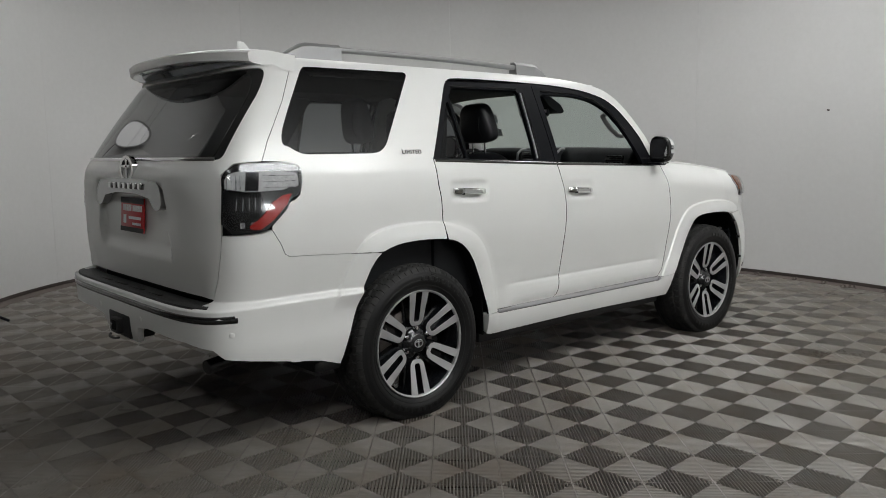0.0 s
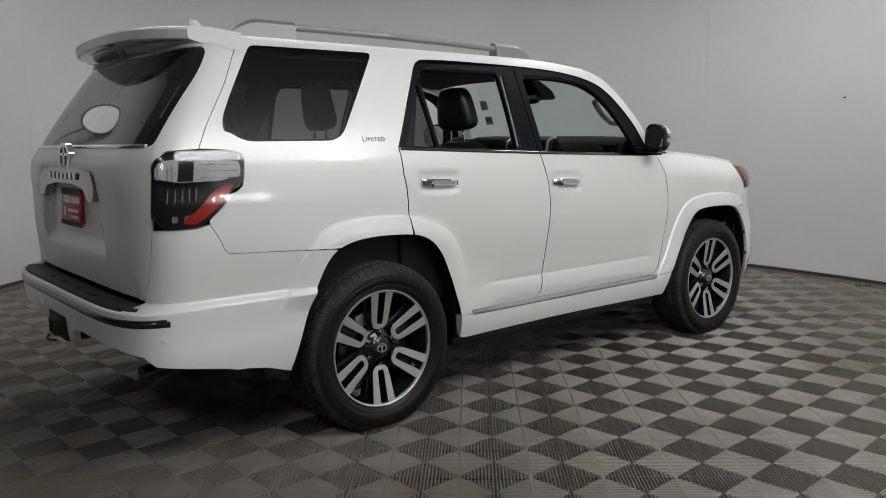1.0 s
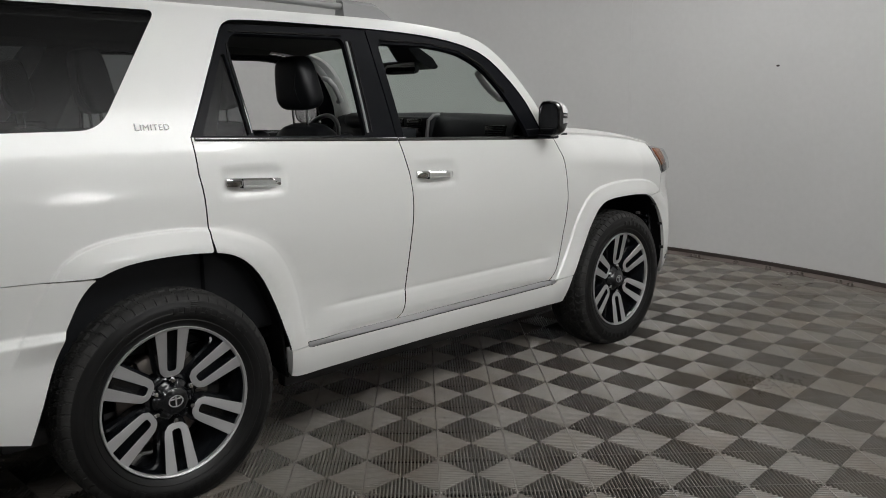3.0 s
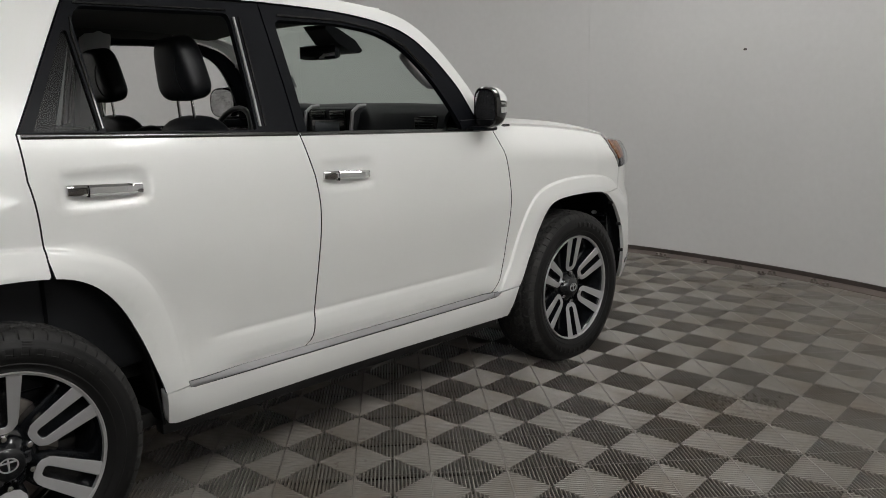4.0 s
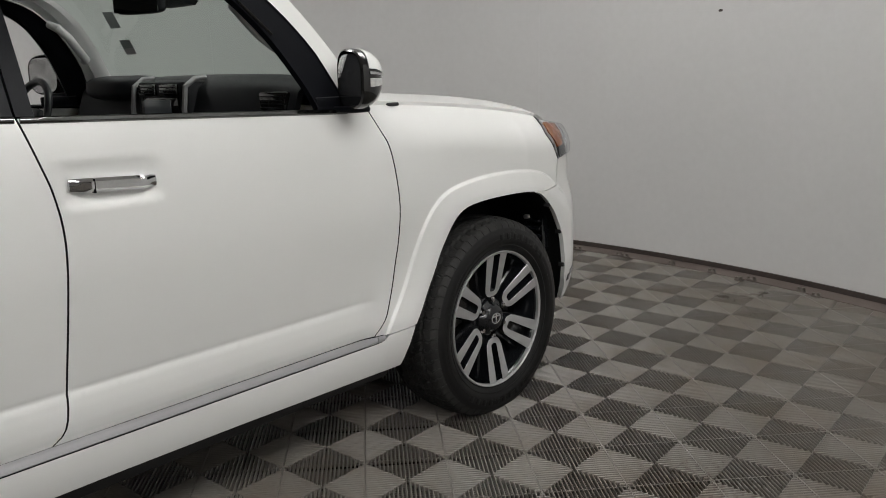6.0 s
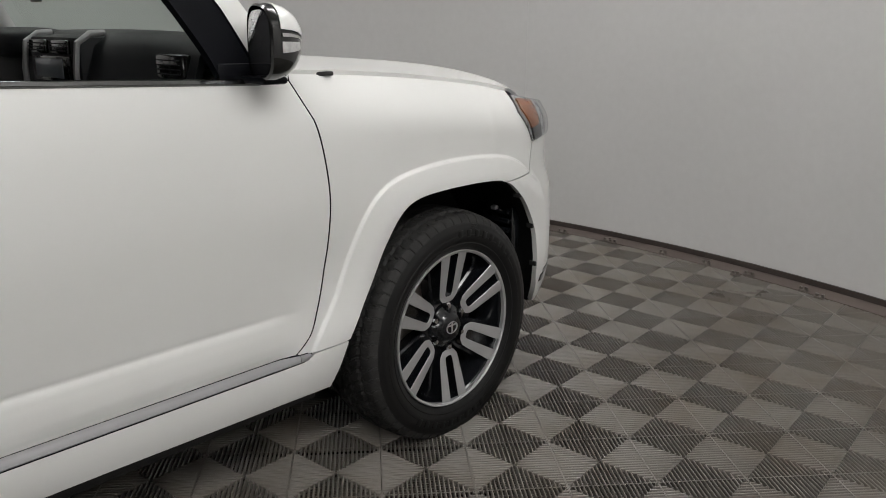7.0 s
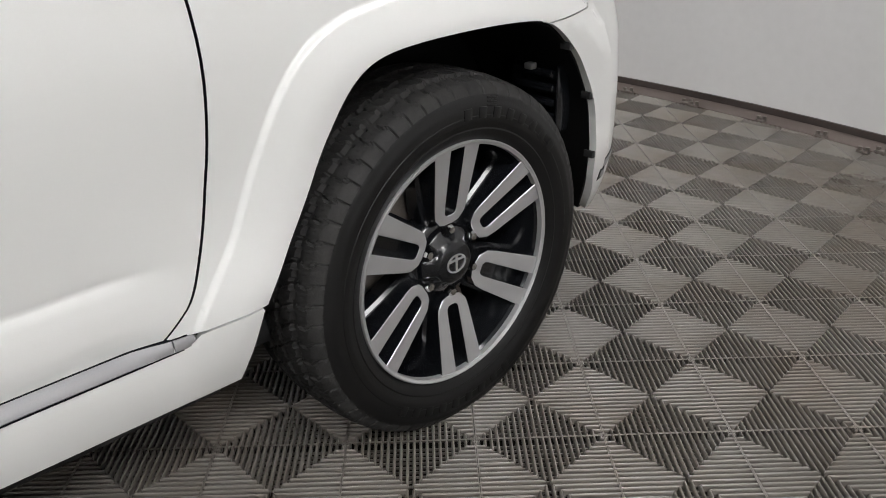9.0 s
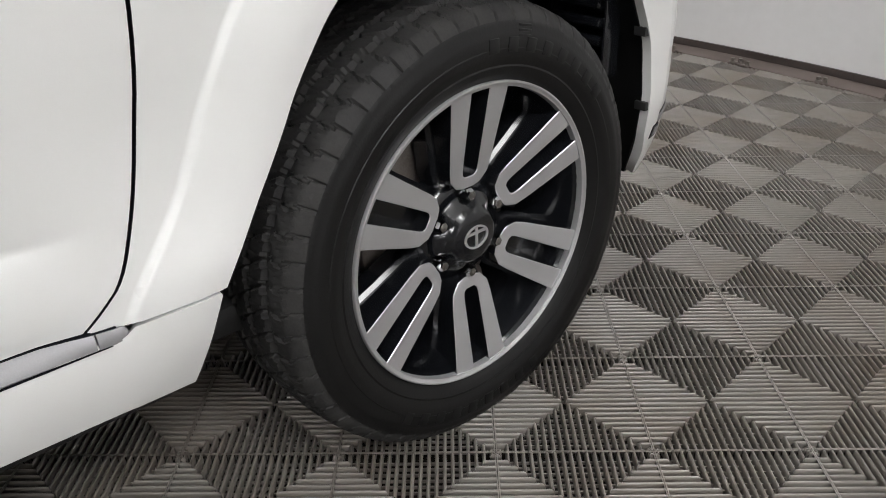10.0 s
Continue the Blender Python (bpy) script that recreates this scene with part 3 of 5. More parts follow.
HEAD = [(3.196, 1.15), (3.176, 1.094), (3.262, 0.984), (3.40, 1.0), (3.75, 0.99), (3.80, 1.10), (3.55, 1.115), (3.35, 1.128)]
lamps = panel("headlamp", HEAD, SKIN, LAMP_SILVER, car, lift=0.004, sides=BOTH, step=0.03)
for ob, s in zip(lamps, BOTH):
    panel("turn_signal", [(3.205, 1.135), (3.196, 1.10), (3.255, 1.02), (3.315, 1.05), (3.33, 1.125)], SKIN, AMBER, ob, lift=0.010, sides=(s,), step=0.02, label="amber turn signal lens")
    panel("outer_lens", [(3.190, 1.142), (3.181, 1.096), (3.262, 0.992), (3.40, 1.006), (3.55, 1.10), (3.35, 1.120)], SKIN, LENS_CLEAR, ob, lift=0.017, thick=0.004, sides=(s,), step=0.03, label="clear glossy outer lens").visible_shadow = False
    panel("lamp_bezel", [(3.24, 1.035), (3.265, 0.99), (3.34, 1.0), (3.32, 1.045)], SKIN, LAMP_DARK, ob, lift=0.011, sides=(s,), step=0.02)
panel("front_bumper", [(3.045, 0.861)] + between(FRONT_ARCH, (3.055, 0.866), (3.315, 0.335)) + [(3.36, 0.325), (3.50, 0.33), (3.00 + FRONT_L, 0.33), (3.00 + FRONT_L, 0.985), (3.75, 0.985), (3.40, 0.995), (3.264, 0.98), (3.248, 0.872)], SKIN, PAINT, car, sides=BOTH, join=True, step=0.03, thick=0.022)
panel("grille", [(3.76, 0.99), (3.00 + FRONT_L, 0.99), (3.00 + FRONT_L, 1.10), (3.81, 1.10)], SKIN, BLACK_GLOSS, car, lift=-0.01, sides=BOTH, join=True, step=0.04)
for ob, s in zip(panel("fog_lamp_bezel", [(3.284, 0.425), (3.287, 0.454), (3.47, 0.462), (3.47, 0.446)], SKIN, BLACK_TRIM_GAP, car, lift=0.0015, sides=BOTH, step=0.02), BOTH):
    panel("bezel_trim", [(3.292, 0.432), (3.294, 0.449), (3.46, 0.459), (3.46, 0.450)], SKIN, SATIN, ob, lift=0.003, sides=(s,), step=0.02)
strip("bumper_corner_edge", [(3.36, 0.60), (3.37, 0.54), (3.375, 0.48)], 0.010, SKIN, PAINT, car, 0.0, 0.004, BOTH)
for s in BOTH:
    for z in (0.80, 0.665, 0.51):
        q = min((p for p in FRONT_ARCH if p[0] > 2.9), key=lambda p: abs(p[1] - z))[0]
        p = SKIN(q + 0.004, z)
        part("bumper_clip", box((s * (p.x - 0.016) - 0.014, p.y - 0.014, z - 0.009), (s * (p.x - 0.016) + 0.014, p.y + 0.004, z + 0.009), 0.002), BLACK_PLASTIC, car)

# roof, hood, windscreen: sheets drawn between the two sides
def across(curve, crown, bow=0.0, n=24, power=4.0):
    """Rows of points between a curve on the right side and its mirror image, crowned upwards and bowed along y."""
    rows = []
    for p, c, b in zip(curve, crown, bow if isinstance(bow, (list, tuple)) else [bow] * len(curve)):
        row = []
        for i in range(n + 1):
            u = 1 - 2 * i / n
            row.append((p[0] * u, p[1] + b * (1 - u * u), p[2] + c * (1 - abs(u) ** power)))
        rows.append(row)
    return rows


edge3 = [tuple(skin(q, z)) for q, z in ROOF_EDGE]
top3 = [Vector(p) for p in edge3 if p[1] <= 1.66]
ys = np.linspace(1.66, -0.58, 34)
ex = pchip([p[1] for p in top3[::-1]], [p[0] for p in top3[::-1]])
ez = pchip([p[1] for p in top3[::-1]], [p[2] for p in top3[::-1]])
roof_curve = [(ex(y) + 0.001, y, ez(y) - 0.001) for y in ys]
part("roof", grid_bm(across(roof_curve, [0.030 + 0.008 * sstep(1.6, 0.6, y) for y in ys], [0.10 * sstep(0.9, 1.66, y) for y in ys], 28, 2.6), 0.012), PAINT, car)
part("headliner", grid_bm(across([(p[0] - 0.04, p[1], p[2] - 0.045) for p in roof_curve], [0.03] * len(ys), [0.06 * sstep(0.9, 1.66, y) for y in ys], 16), 0.006), HEADLINER, car)
front3 = [Vector(p) for p in edge3 if p[1] >= 1.60]
shield = [(p.x - 0.012, p.y, p.z - 0.006) for p in front3]
part("windscreen", grid_bm(across(shield, [0.028 * sstep(1.25, 1.75, p[2]) for p in shield], [0.10 + 0.13 * sstep(1.78, 1.26, p[2]) for p in shield], 20, 2.4)), CLEAR, car, "greenish laminated windscreen").visible_shadow = False
hood_ys = np.linspace(2.15, 3.19, 24)
hood_curve = [tuple(skin(y, hood_z(y) - 0.001)) for y in hood_ys]
nose = [(hood_curve[-1][0] - 0.02 - 0.02 * k, hood_curve[-1][1] + 0.07 * k, hood_curve[-1][2] - 0.008 * k * k) for k in range(1, 4)]
part("hood", grid_bm(across(hood_curve + nose, [0.045] * 24 + [0.04, 0.03, 0.012], [0.16 * sstep(2.5, 2.15, y) + 0.30 * sstep(2.6, 3.19, y) for y in hood_ys] + [0.30] * 3, 24, 2.2), 0.012), PAINT, car)
part("cowl", grid_bm(across([(0.80, 2.10, 1.235), (0.80, 2.22, 1.225)], [0.02, 0.02], 0.2, 16), 0.01), BLACK_PLASTIC, car)
p = skin(2.30, hood_z(2.30) - 0.002)
part("hood_hinge_cover", box((p.x - 0.02, 2.25, p.z - 0.004), (p.x + 0.004, 2.35, p.z + 0.008), 0.003), BLACK_PLASTIC, car)

# glazing and its black surround
WIN_R = fillet([(0.388, 1.316, 0.008), (0.372, 1.655, 0.05), (0.40, 1.699, 0.03), (0.928, 1.704, 0.03), (0.912, 1.298, 0.008)])
WIN_Q = fillet([(0.182, 1.324, 0.012), (0.335, 1.62, 0.02), (0.350, 1.62, 0.01), (0.372, 1.318, 0.008)])
WIN_F = fillet([(1.120, 1.281, 0.01), (1.112, 1.690, 0.03), (1.42, 1.690, 0.1), (1.60, 1.664, 0.1), (1.73, 1.602, 0.08), (1.84, 1.475, 0.08), (1.925, 1.315, 0.03), (1.945, 1.256, 0.01)])
SURROUND = lambda q, z: skin(q, z)
panel("rear_window_surround", shift(DLO, 0.002, -0.002)[:len(DLO) // 2 - 9] + [(1.060, 1.747), (1.074, 1.284), (0.60, 1.302)], SURROUND, BLACK_TRIM_GAP, car, holes=(WIN_R, WIN_Q), sides=BOTH, lift=-0.004, thick=0.022, step=0.03)
panel("front_window_surround", [(1.080, 1.284), (1.066, 1.747)] + shift([p for p in DLO if p[0] > 1.08], -0.002, -0.003) + [(1.6, 1.268)], SURROUND, BLACK_TRIM_GAP, car, holes=(WIN_F,), sides=BOTH, lift=-0.004, thick=0.022, step=0.03)
for pts, name in ((WIN_Q, "rear_vent_glass"),):
    for ob in panel(name, pts, SURROUND, TINTED, car, lift=-0.014, thick=0.003, sides=BOTH, label="dark tinted fixed vent glass"):
        ob.visible_shadow = False
for ob in panel("cargo_window", QWIN, SKIN, TINTED, car, lift=-0.004, thick=0.004, sides=BOTH, label="dark tinted cargo side window"):
    ob.visible_shadow = False
strip("belt_moulding", [(0.145, 1.312), (0.60, 1.294), (1.072, 1.276)], 0.016, SKIN, DARK_CHROME, car, 0.002, 0.005, BOTH, "thin dark chrome belt moulding")
strip("belt_moulding", [(1.084, 1.275), (1.6, 1.259), (2.05, 1.2445)], 0.016, SKIN, DARK_CHROME, car, 0.002, 0.005, BOTH, "thin dark chrome belt moulding")
strip("window_channel", [(0.945, 1.69), (0.928, 1.31)], 0.014, SKIN, SATIN, car, -0.006, 0.006, BOTH)
strip("window_channel", [(0.965, 1.69), (0.948, 1.31)], 0.008, SKIN, BLACK_GLOSS, car, -0.004, 0.005, BOTH)
strip("window_channel", [(0.39, 1.706), (0.92, 1.714)], 0.008, SKIN, BLACK_GLOSS, car, -0.004, 0.005, BOTH)
strip("window_channel", [(1.13, 1.706), (1.42, 1.702), (1.61, 1.673), (1.735, 1.61), (1.85, 1.48)], 0.010, SKIN, BLACK_GLOSS, car, -0.004, 0.006, BOTH)
strip("vent_bar", [(0.380, 1.325), (0.362, 1.61), (0.37, 1.66)], 0.009, SKIN, BLACK_GLOSS, car, -0.006, 0.007, BOTH)

# sills
rock = lambda q, z: skin(q, z, 0.002)
panel("rocker_panel", smooth_loop([(0.492, 0.35), (0.53, 0.338), (0.70, 0.343), (1.40, 0.350), (2.12, 0.338), (2.255, 0.338), (2.299, 0.477), (2.297, 0.4815), (2.185, 0.4715), (2.175, 0.4605), (0.57, 0.4605), (0.483, 0.4615)], 1, keep=(0, 5, 6, 7, 8, 9, 10, 11)), rock, PAINT, car, sides=BOTH, thick=0.05, step=0.03)
for s, ob in zip(BOTH, strip("sill_moulding", [(0.57, 0.4645), (1.1, 0.4645), (2.138, 0.4645)], 0.021, SKIN, SILL, car, 0.004, 0.0025, BOTH, "satin silver sill moulding")):
    strip("moulding_line", [(0.57, 0.4765), (1.1, 0.4765), (2.165, 0.4765)], 0.0022, SKIN, BLACK_TRIM_GAP, ob, 0.002, 0.001, (s,))
    strip("moulding_line", [(0.57, 0.4525), (1.1, 0.4525), (2.165, 0.4525)], 0.0022, SKIN, BLACK_TRIM_GAP, ob, 0.002, 0.001, (s,))
    strip("moulding_cap", [(2.1405, 0.4645), (2.168, 0.4645)], 0.021, SKIN, SILL, ob, 0.004, 0.0025, (s,))
    c = skin(2.168, 0.4645)
    part("moulding_tip", pad((s * (c.x + 0.0005), 2.168, 0.4645), (0.0045, 0.011, 0.0105), (0, 0, 0), 2.2, 10), SILL, ob)
part("chassis", box_into(box((-0.78, -0.55, 0.30), (0.78, 3.15, 0.36), 0.02), (-0.60, 0.5, 0.24), (0.60, 2.2, 0.32), 0.02), BLACK_PLASTIC, car)
for s in BOTH:
    part("frame_rail", box((s * 0.80 - 0.03, 0.50, 0.28), (s * 0.80 + 0.03, 2.25, 0.345), 0.012), BLACK_PLASTIC, car)

# door handles
def handle(y0, y1, z, sx):
    bm = bmesh.new()
    n, rows = 14, []
    for i in range(n + 1):
        t = i / n
        y = y0 + (y1 - y0) * t
        base = skin(y, z).x
        out = 0.010 + 0.030 * min(1, math.sin(math.pi * min(max(t, 0.02), 0.98)) * 1.8)
        w = 0.0165 * (1 - 0.15 * (2 * t - 1) ** 6)
        zz = z + (t - 0.5) * -0.012
        rows.append([(sx * (base + out * c), y, zz + w * k) for c, k in ((0.15, -0.9), (0.75, -1.0), (1.0, -0.55), (1.0, 0.55), (0.75, 1.0), (0.15, 0.9))])
    bm = grid_bm(rows, close=True)
    bm.verts.ensure_lookup_table()
    bm.faces.new(bm.verts[:6])
    bm.faces.new(bm.verts[len(bm.verts) - 6:])
    bmesh.ops.recalc_face_normals(bm, faces=bm.faces)
    return bm


for s in BOTH:
    for y0, y1, z in ((0.243, 0.468, 1.146), (1.166, 1.385, 1.112)):
        h = part("door_handle", handle(y0, y1, z, s), CHROME, car, "chrome pull door handle")
        c = skin(y0 + 0.055, z)
        part("handle_seam", box((s * (c.x + 0.030) - 0.011, y0 + 0.050, z - 0.0165), (s * (c.x + 0.030) + 0.011, y0 + 0.0525, z + 0.0185), 0.0005), BLACK_TRIM_GAP, h)

# roof rails
for s in BOTH:
    rows = []
    for t in np.linspace(0, 1, 28):
        c = (s * (0.634 + 0.012 * math.sin(t * 3.14)), -0.50 + 1.64 * t, 1.854 + 0.012 * math.sin(t * 3.14) ** 0.5 - 0.018 * t)
        sq = lambda v: math.copysign(abs(v) ** 0.5, v)
        rows.append([(c[0] + 0.021 * sq(math.cos(k * math.tau / 16)), c[1], c[2] + 0.0135 * sq(math.sin(k * math.tau / 16))) for k in range(16)])
    bm = grid_bm(rows, close=True)
    bmesh.ops.recalc_face_normals(bm, faces=bm.faces)
    rail = part("roof_rail", bm, SATIN, car, "satin silver roof rail")
    for y, l, sl in ((-0.585, 0.32, 0.05), (0.98, 0.28, -0.05)):
        rows = []
        for i in range(11):
            t = i / 10
            h = 0.082 * min(1, (t if sl > 0 else 1 - t) * 2.6 + 0.10) ** 0.75
            z0 = 1.800 - 0.012 * sstep(0.6, 1.3, y + l * t)
            x = 0.635
            rows.append([(s * (x - 0.034), y + l * t, z0 - 0.01), (s * (x + 0.040), y + l * t, z0 - 0.02), (s * (x + 0.030), y + l * t, z0 + h * 0.8), (s * (x + 0.012), y + l * t, z0 + h), (s * (x - 0.016), y + l * t, z0 + h)])
        bm = grid_bm(rows, close=True)
        bm.verts.ensure_lookup_table()
        bm.faces.new(bm.verts[:5])
        bm.faces.new(bm.verts[len(bm.verts) - 5:])
        bmesh.ops.recalc_face_normals(bm, faces=bm.faces)
        part("rail_foot", bm, SATIN, rail)
rows = [[(0.024 * (1 - k) ** 0.7 * c, -0.490 + 0.012 * k + (0.17 - 0.135 * k) * t, 1.832 + 0.125 * k) for t, c in ((0, 0), (0.2, 1), (0.6, 0.8), (1, 0), (0.6, -0.8), (0.2, -1))] for k in (0, 0.3, 0.6, 0.85, 0.99)]
fin = grid_bm(rows, close=True)
fin.verts.ensure_lookup_table()
fin.faces.new(fin.verts[len(fin.verts) - 6:])
bmesh.ops.recalc_face_normals(fin, faces=fin.faces)
part("roof_antenna", fin, PAINT, car)

# mirrors
for s in BOTH:
    turn, dy, dz = (17, 0.0, 0.0) if s > 0 else (20, -0.12, 0.045)
    ca, sa = math.cos(radians(turn)), math.sin(radians(turn))
    mid, out, rear = Vector((s * (0.892 + 0.094 * ca), 2.035 - 0.094 * sa + dy, 1.340 + dz)), Vector((s * ca, -sa, 0)), Vector((-s * sa, -ca, 0))

    def mirror_skin(a0, a1, stops, grow=0.0, close=False):
        """A stretch of the mirror's shell between two angles, from its rear rim towards its nose."""
        rows = []
        for b in stops:
            w = np.interp(b, [-0.100, -0.096, -0.086, -0.068, -0.045, -0.020, 0.0, 0.005], [0.004, 0.022, 0.048, 0.072, 0.088, 0.095, 0.094, 0.089]) + grow
            row = []
            for k in range(33 if not close else 32):
                a = radians(a0 + (a1 - a0) * k / 32)
                f = lambda v: math.copysign(abs(v) ** 0.64, v)
                wide = f(math.cos(a)) * w
                up = f(math.sin(a)) * w * (0.97 if math.sin(a) > 0 else 0.93) * (1.0 - 0.10 * wide / 0.095)
                row.append(mid + out * (wide - 0.12 * abs(b)) + Vector((0, 0, up)) + rear * (b - grow))
            rows.append(row)
        return grid_bm(rows, 0.0 if close else -0.002, close)

    shell = mirror_skin(0, 360, (0.001, 0.005, 0.0, -0.010, -0.020, -0.034, -0.045, -0.057, -0.068, -0.078, -0.086, -0.092, -0.096, -0.100), close=True)
    shell.verts.ensure_lookup_table()
    shell.faces.new(shell.verts[len(shell.verts) - 32:])
    bmesh.ops.recalc_face_normals(shell, faces=shell.faces)
    mir = part("side_mirror", shell, BLACK_GLOSS, car, "black and white side mirror")
    part("mirror_cap", mirror_skin(14, 166, (-0.016, -0.022, -0.034, -0.045, -0.057, -0.068, -0.078, -0.086, -0.092, -0.097), 0.003), PAINT, mir)
    part("mirror_signal", mirror_skin(-6, 1, (-0.020, -0.034, -0.045, -0.057, -0.068, -0.078), 0.002), LAMP_PALE, mir)
    part("signal_trim", mirror_skin(5, 9, (-0.020, -0.034, -0.045, -0.057, -0.068, -0.078, -0.086), 0.002), CHROME, mir)
    pane = bmesh.new()
    f = lambda v: math.copysign(abs(v) ** 0.62, v)
    pane.faces.new([pane.verts.new(mid + out * 0.082 * f(math.cos(k * math.tau / 40)) + Vector((0, 0, 0.078 * f(math.sin(k * math.tau / 40)))) + rear * 0.0045) for k in range(40)])
    bmesh.ops.solidify(pane, geom=pane.faces[:], thickness=0.006)
    part("mirror_glass", pane, MIRROR, mir, smooth=30)
    part("mirror_foot", box_into(box((s * 0.945 - 0.06, 2.0 + dy, 1.243), (s * 0.945 + 0.05, 2.075 + dy, 1.262 + dz), 0.008), (s * 0.885 - 0.012, 1.94 + dy, 1.246), (s * 0.885 + 0.012, 2.10 + dy, 1.292), 0.008), BLACK_TRIM_GAP, mir)

# tail
side_m = lambda q, z: (q - turn_r(z) + REAR_L, z)
GATE = [(0.80, 0.735), (0.829, 0.815), (0.850, 0.95), (0.857, 1.018), (0.871, 1.19), (0.868, 1.272), (0.925, 1.319)] + [side_m(q - 0.002, z) for q, z in GATE_EDGE if z < 1.775]
full = lambda right: right + [(-p[0], *p[1:]) for p in right[::-1]]
RGLASS = fillet(full([(0.865, 1.336, 0.03), (0.945, 1.64, 0.1), (0.935, 1.745, 0.05)]))
gate = panel("tailgate", full(GATE), gate_skin, PAINT, car, holes=(RGLASS,), step=0.028)
frame_in = fillet(full([(0.805, 1.350, 0.03), (0.885, 1.63, 0.1), (0.86, 1.715, 0.05)]))
panel("glass_border", RGLASS, gate_skin, BLACK_GLOSS, gate, holes=(frame_in,), lift=-0.006, thick=0.01, label="black rear glass border")
panel("rear_glass", fillet(full([(0.815, 1.347, 0.03), (0.895, 1.63, 0.1), (0.87, 1.72, 0.05)])), gate_skin, TINT_REAR, gate, lift=-0.005, thick=0.003, label="dark tinted rear glass").visible_shadow = False
strip("glass_sill", [(-0.83, 1.339), (0, 1.339), (0.83, 1.339)], 0.018, gate_skin, CHROME, gate, 0.0, 0.006)
garnish = smooth_loop([(-0.43, 1.115), (-0.425, 1.19), (-0.36, 1.245), (0.36, 1.245), (0.425, 1.19), (0.43, 1.115), (0.355, 1.10), (0.27, 1.175), (-0.27, 1.175), (-0.355, 1.10)], 1)
gar = panel("plate_garnish", garnish, tail, GARNISH, gate, lift=0.018, thick=0.04, label="chrome garnish above the plate")
for k in range(7):
    part("garnish_mark", box((-0.225 + k * 0.066, tail(0, 1.21).y - 0.028, 1.196), (-0.185 + k * 0.066, tail(0, 1.21).y - 0.017, 1.226), 0.003), CHROME, gar)
em = lathe([(-0.012, 0.078), (0.012, 0.078), (0.016, 0.070), (0.012, 0.058), (-0.012, 0.058)], 32, True)
bmesh.ops.transform(em, matrix=pose(0.0, tail(0, 1.29).y - 0.012, 1.292, -8, 0, 90) @ Matrix.Diagonal((1, 1.15, 0.85, 1)), verts=em.verts)
box_into(em, (-0.072, tail(0, 1.29).y - 0.024, 1.298), (0.072, tail(0, 1.29).y - 0.004, 1.313), 0.003)
box_into(em, (-0.012, tail(0, 1.29).y - 0.024, 1.236), (0.012, tail(0, 1.29).y - 0.004, 1.350), 0.003)
part("badge", em, CHROME, gate, "round chrome badge")
PY = tail(0, 1.07).y + 0.014
plate = part("number_plate", box((-0.15, -0.006, -0.085), (0.15, 0.004, 0.085), 0.003, pose(0.0, PY, 1.065, -4, 0, 0)), PLATE_RED, gate, "red dealer plate with white lettering")
def bar(a, b, material, y=-0.0075):
    return part("plate_mark", box((a[0], y, a[1]), (b[0], y + 0.003, b[1]), 0.0, pose(0.0, PY, 1.065, -4, 0, 0)), material, plate, smooth=0)
bar((-0.15, 0.056), (0.15, 0.085), BLACK_PLASTIC)
bar((-0.15, -0.085), (0.15, -0.062), BLACK_PLASTIC)
for k in range(5):
    bar((-0.115 + k * 0.023, 0.018), (-0.098 + k * 0.023, 0.050), WHITE_INK)
for k in range(6):
    bar((0.012 + k * 0.021, 0.018), (0.028 + k * 0.021, 0.048), WHITE_INK)
bar((-0.11, -0.045), (-0.075, -0.002), WHITE_INK)
bar((-0.04, -0.022), (0.12, -0.008), WHITE_INK)
bar((0.01, -0.050), (0.12, -0.038), WHITE_INK)

lamp_sides = panel("tail_lamp", LAMP, SKIN, BLACK_GLOSS, car, lift=0.012, thick=0.03, sides=BOTH, step=0.02, label="clear and red tail lamp in a black housing")
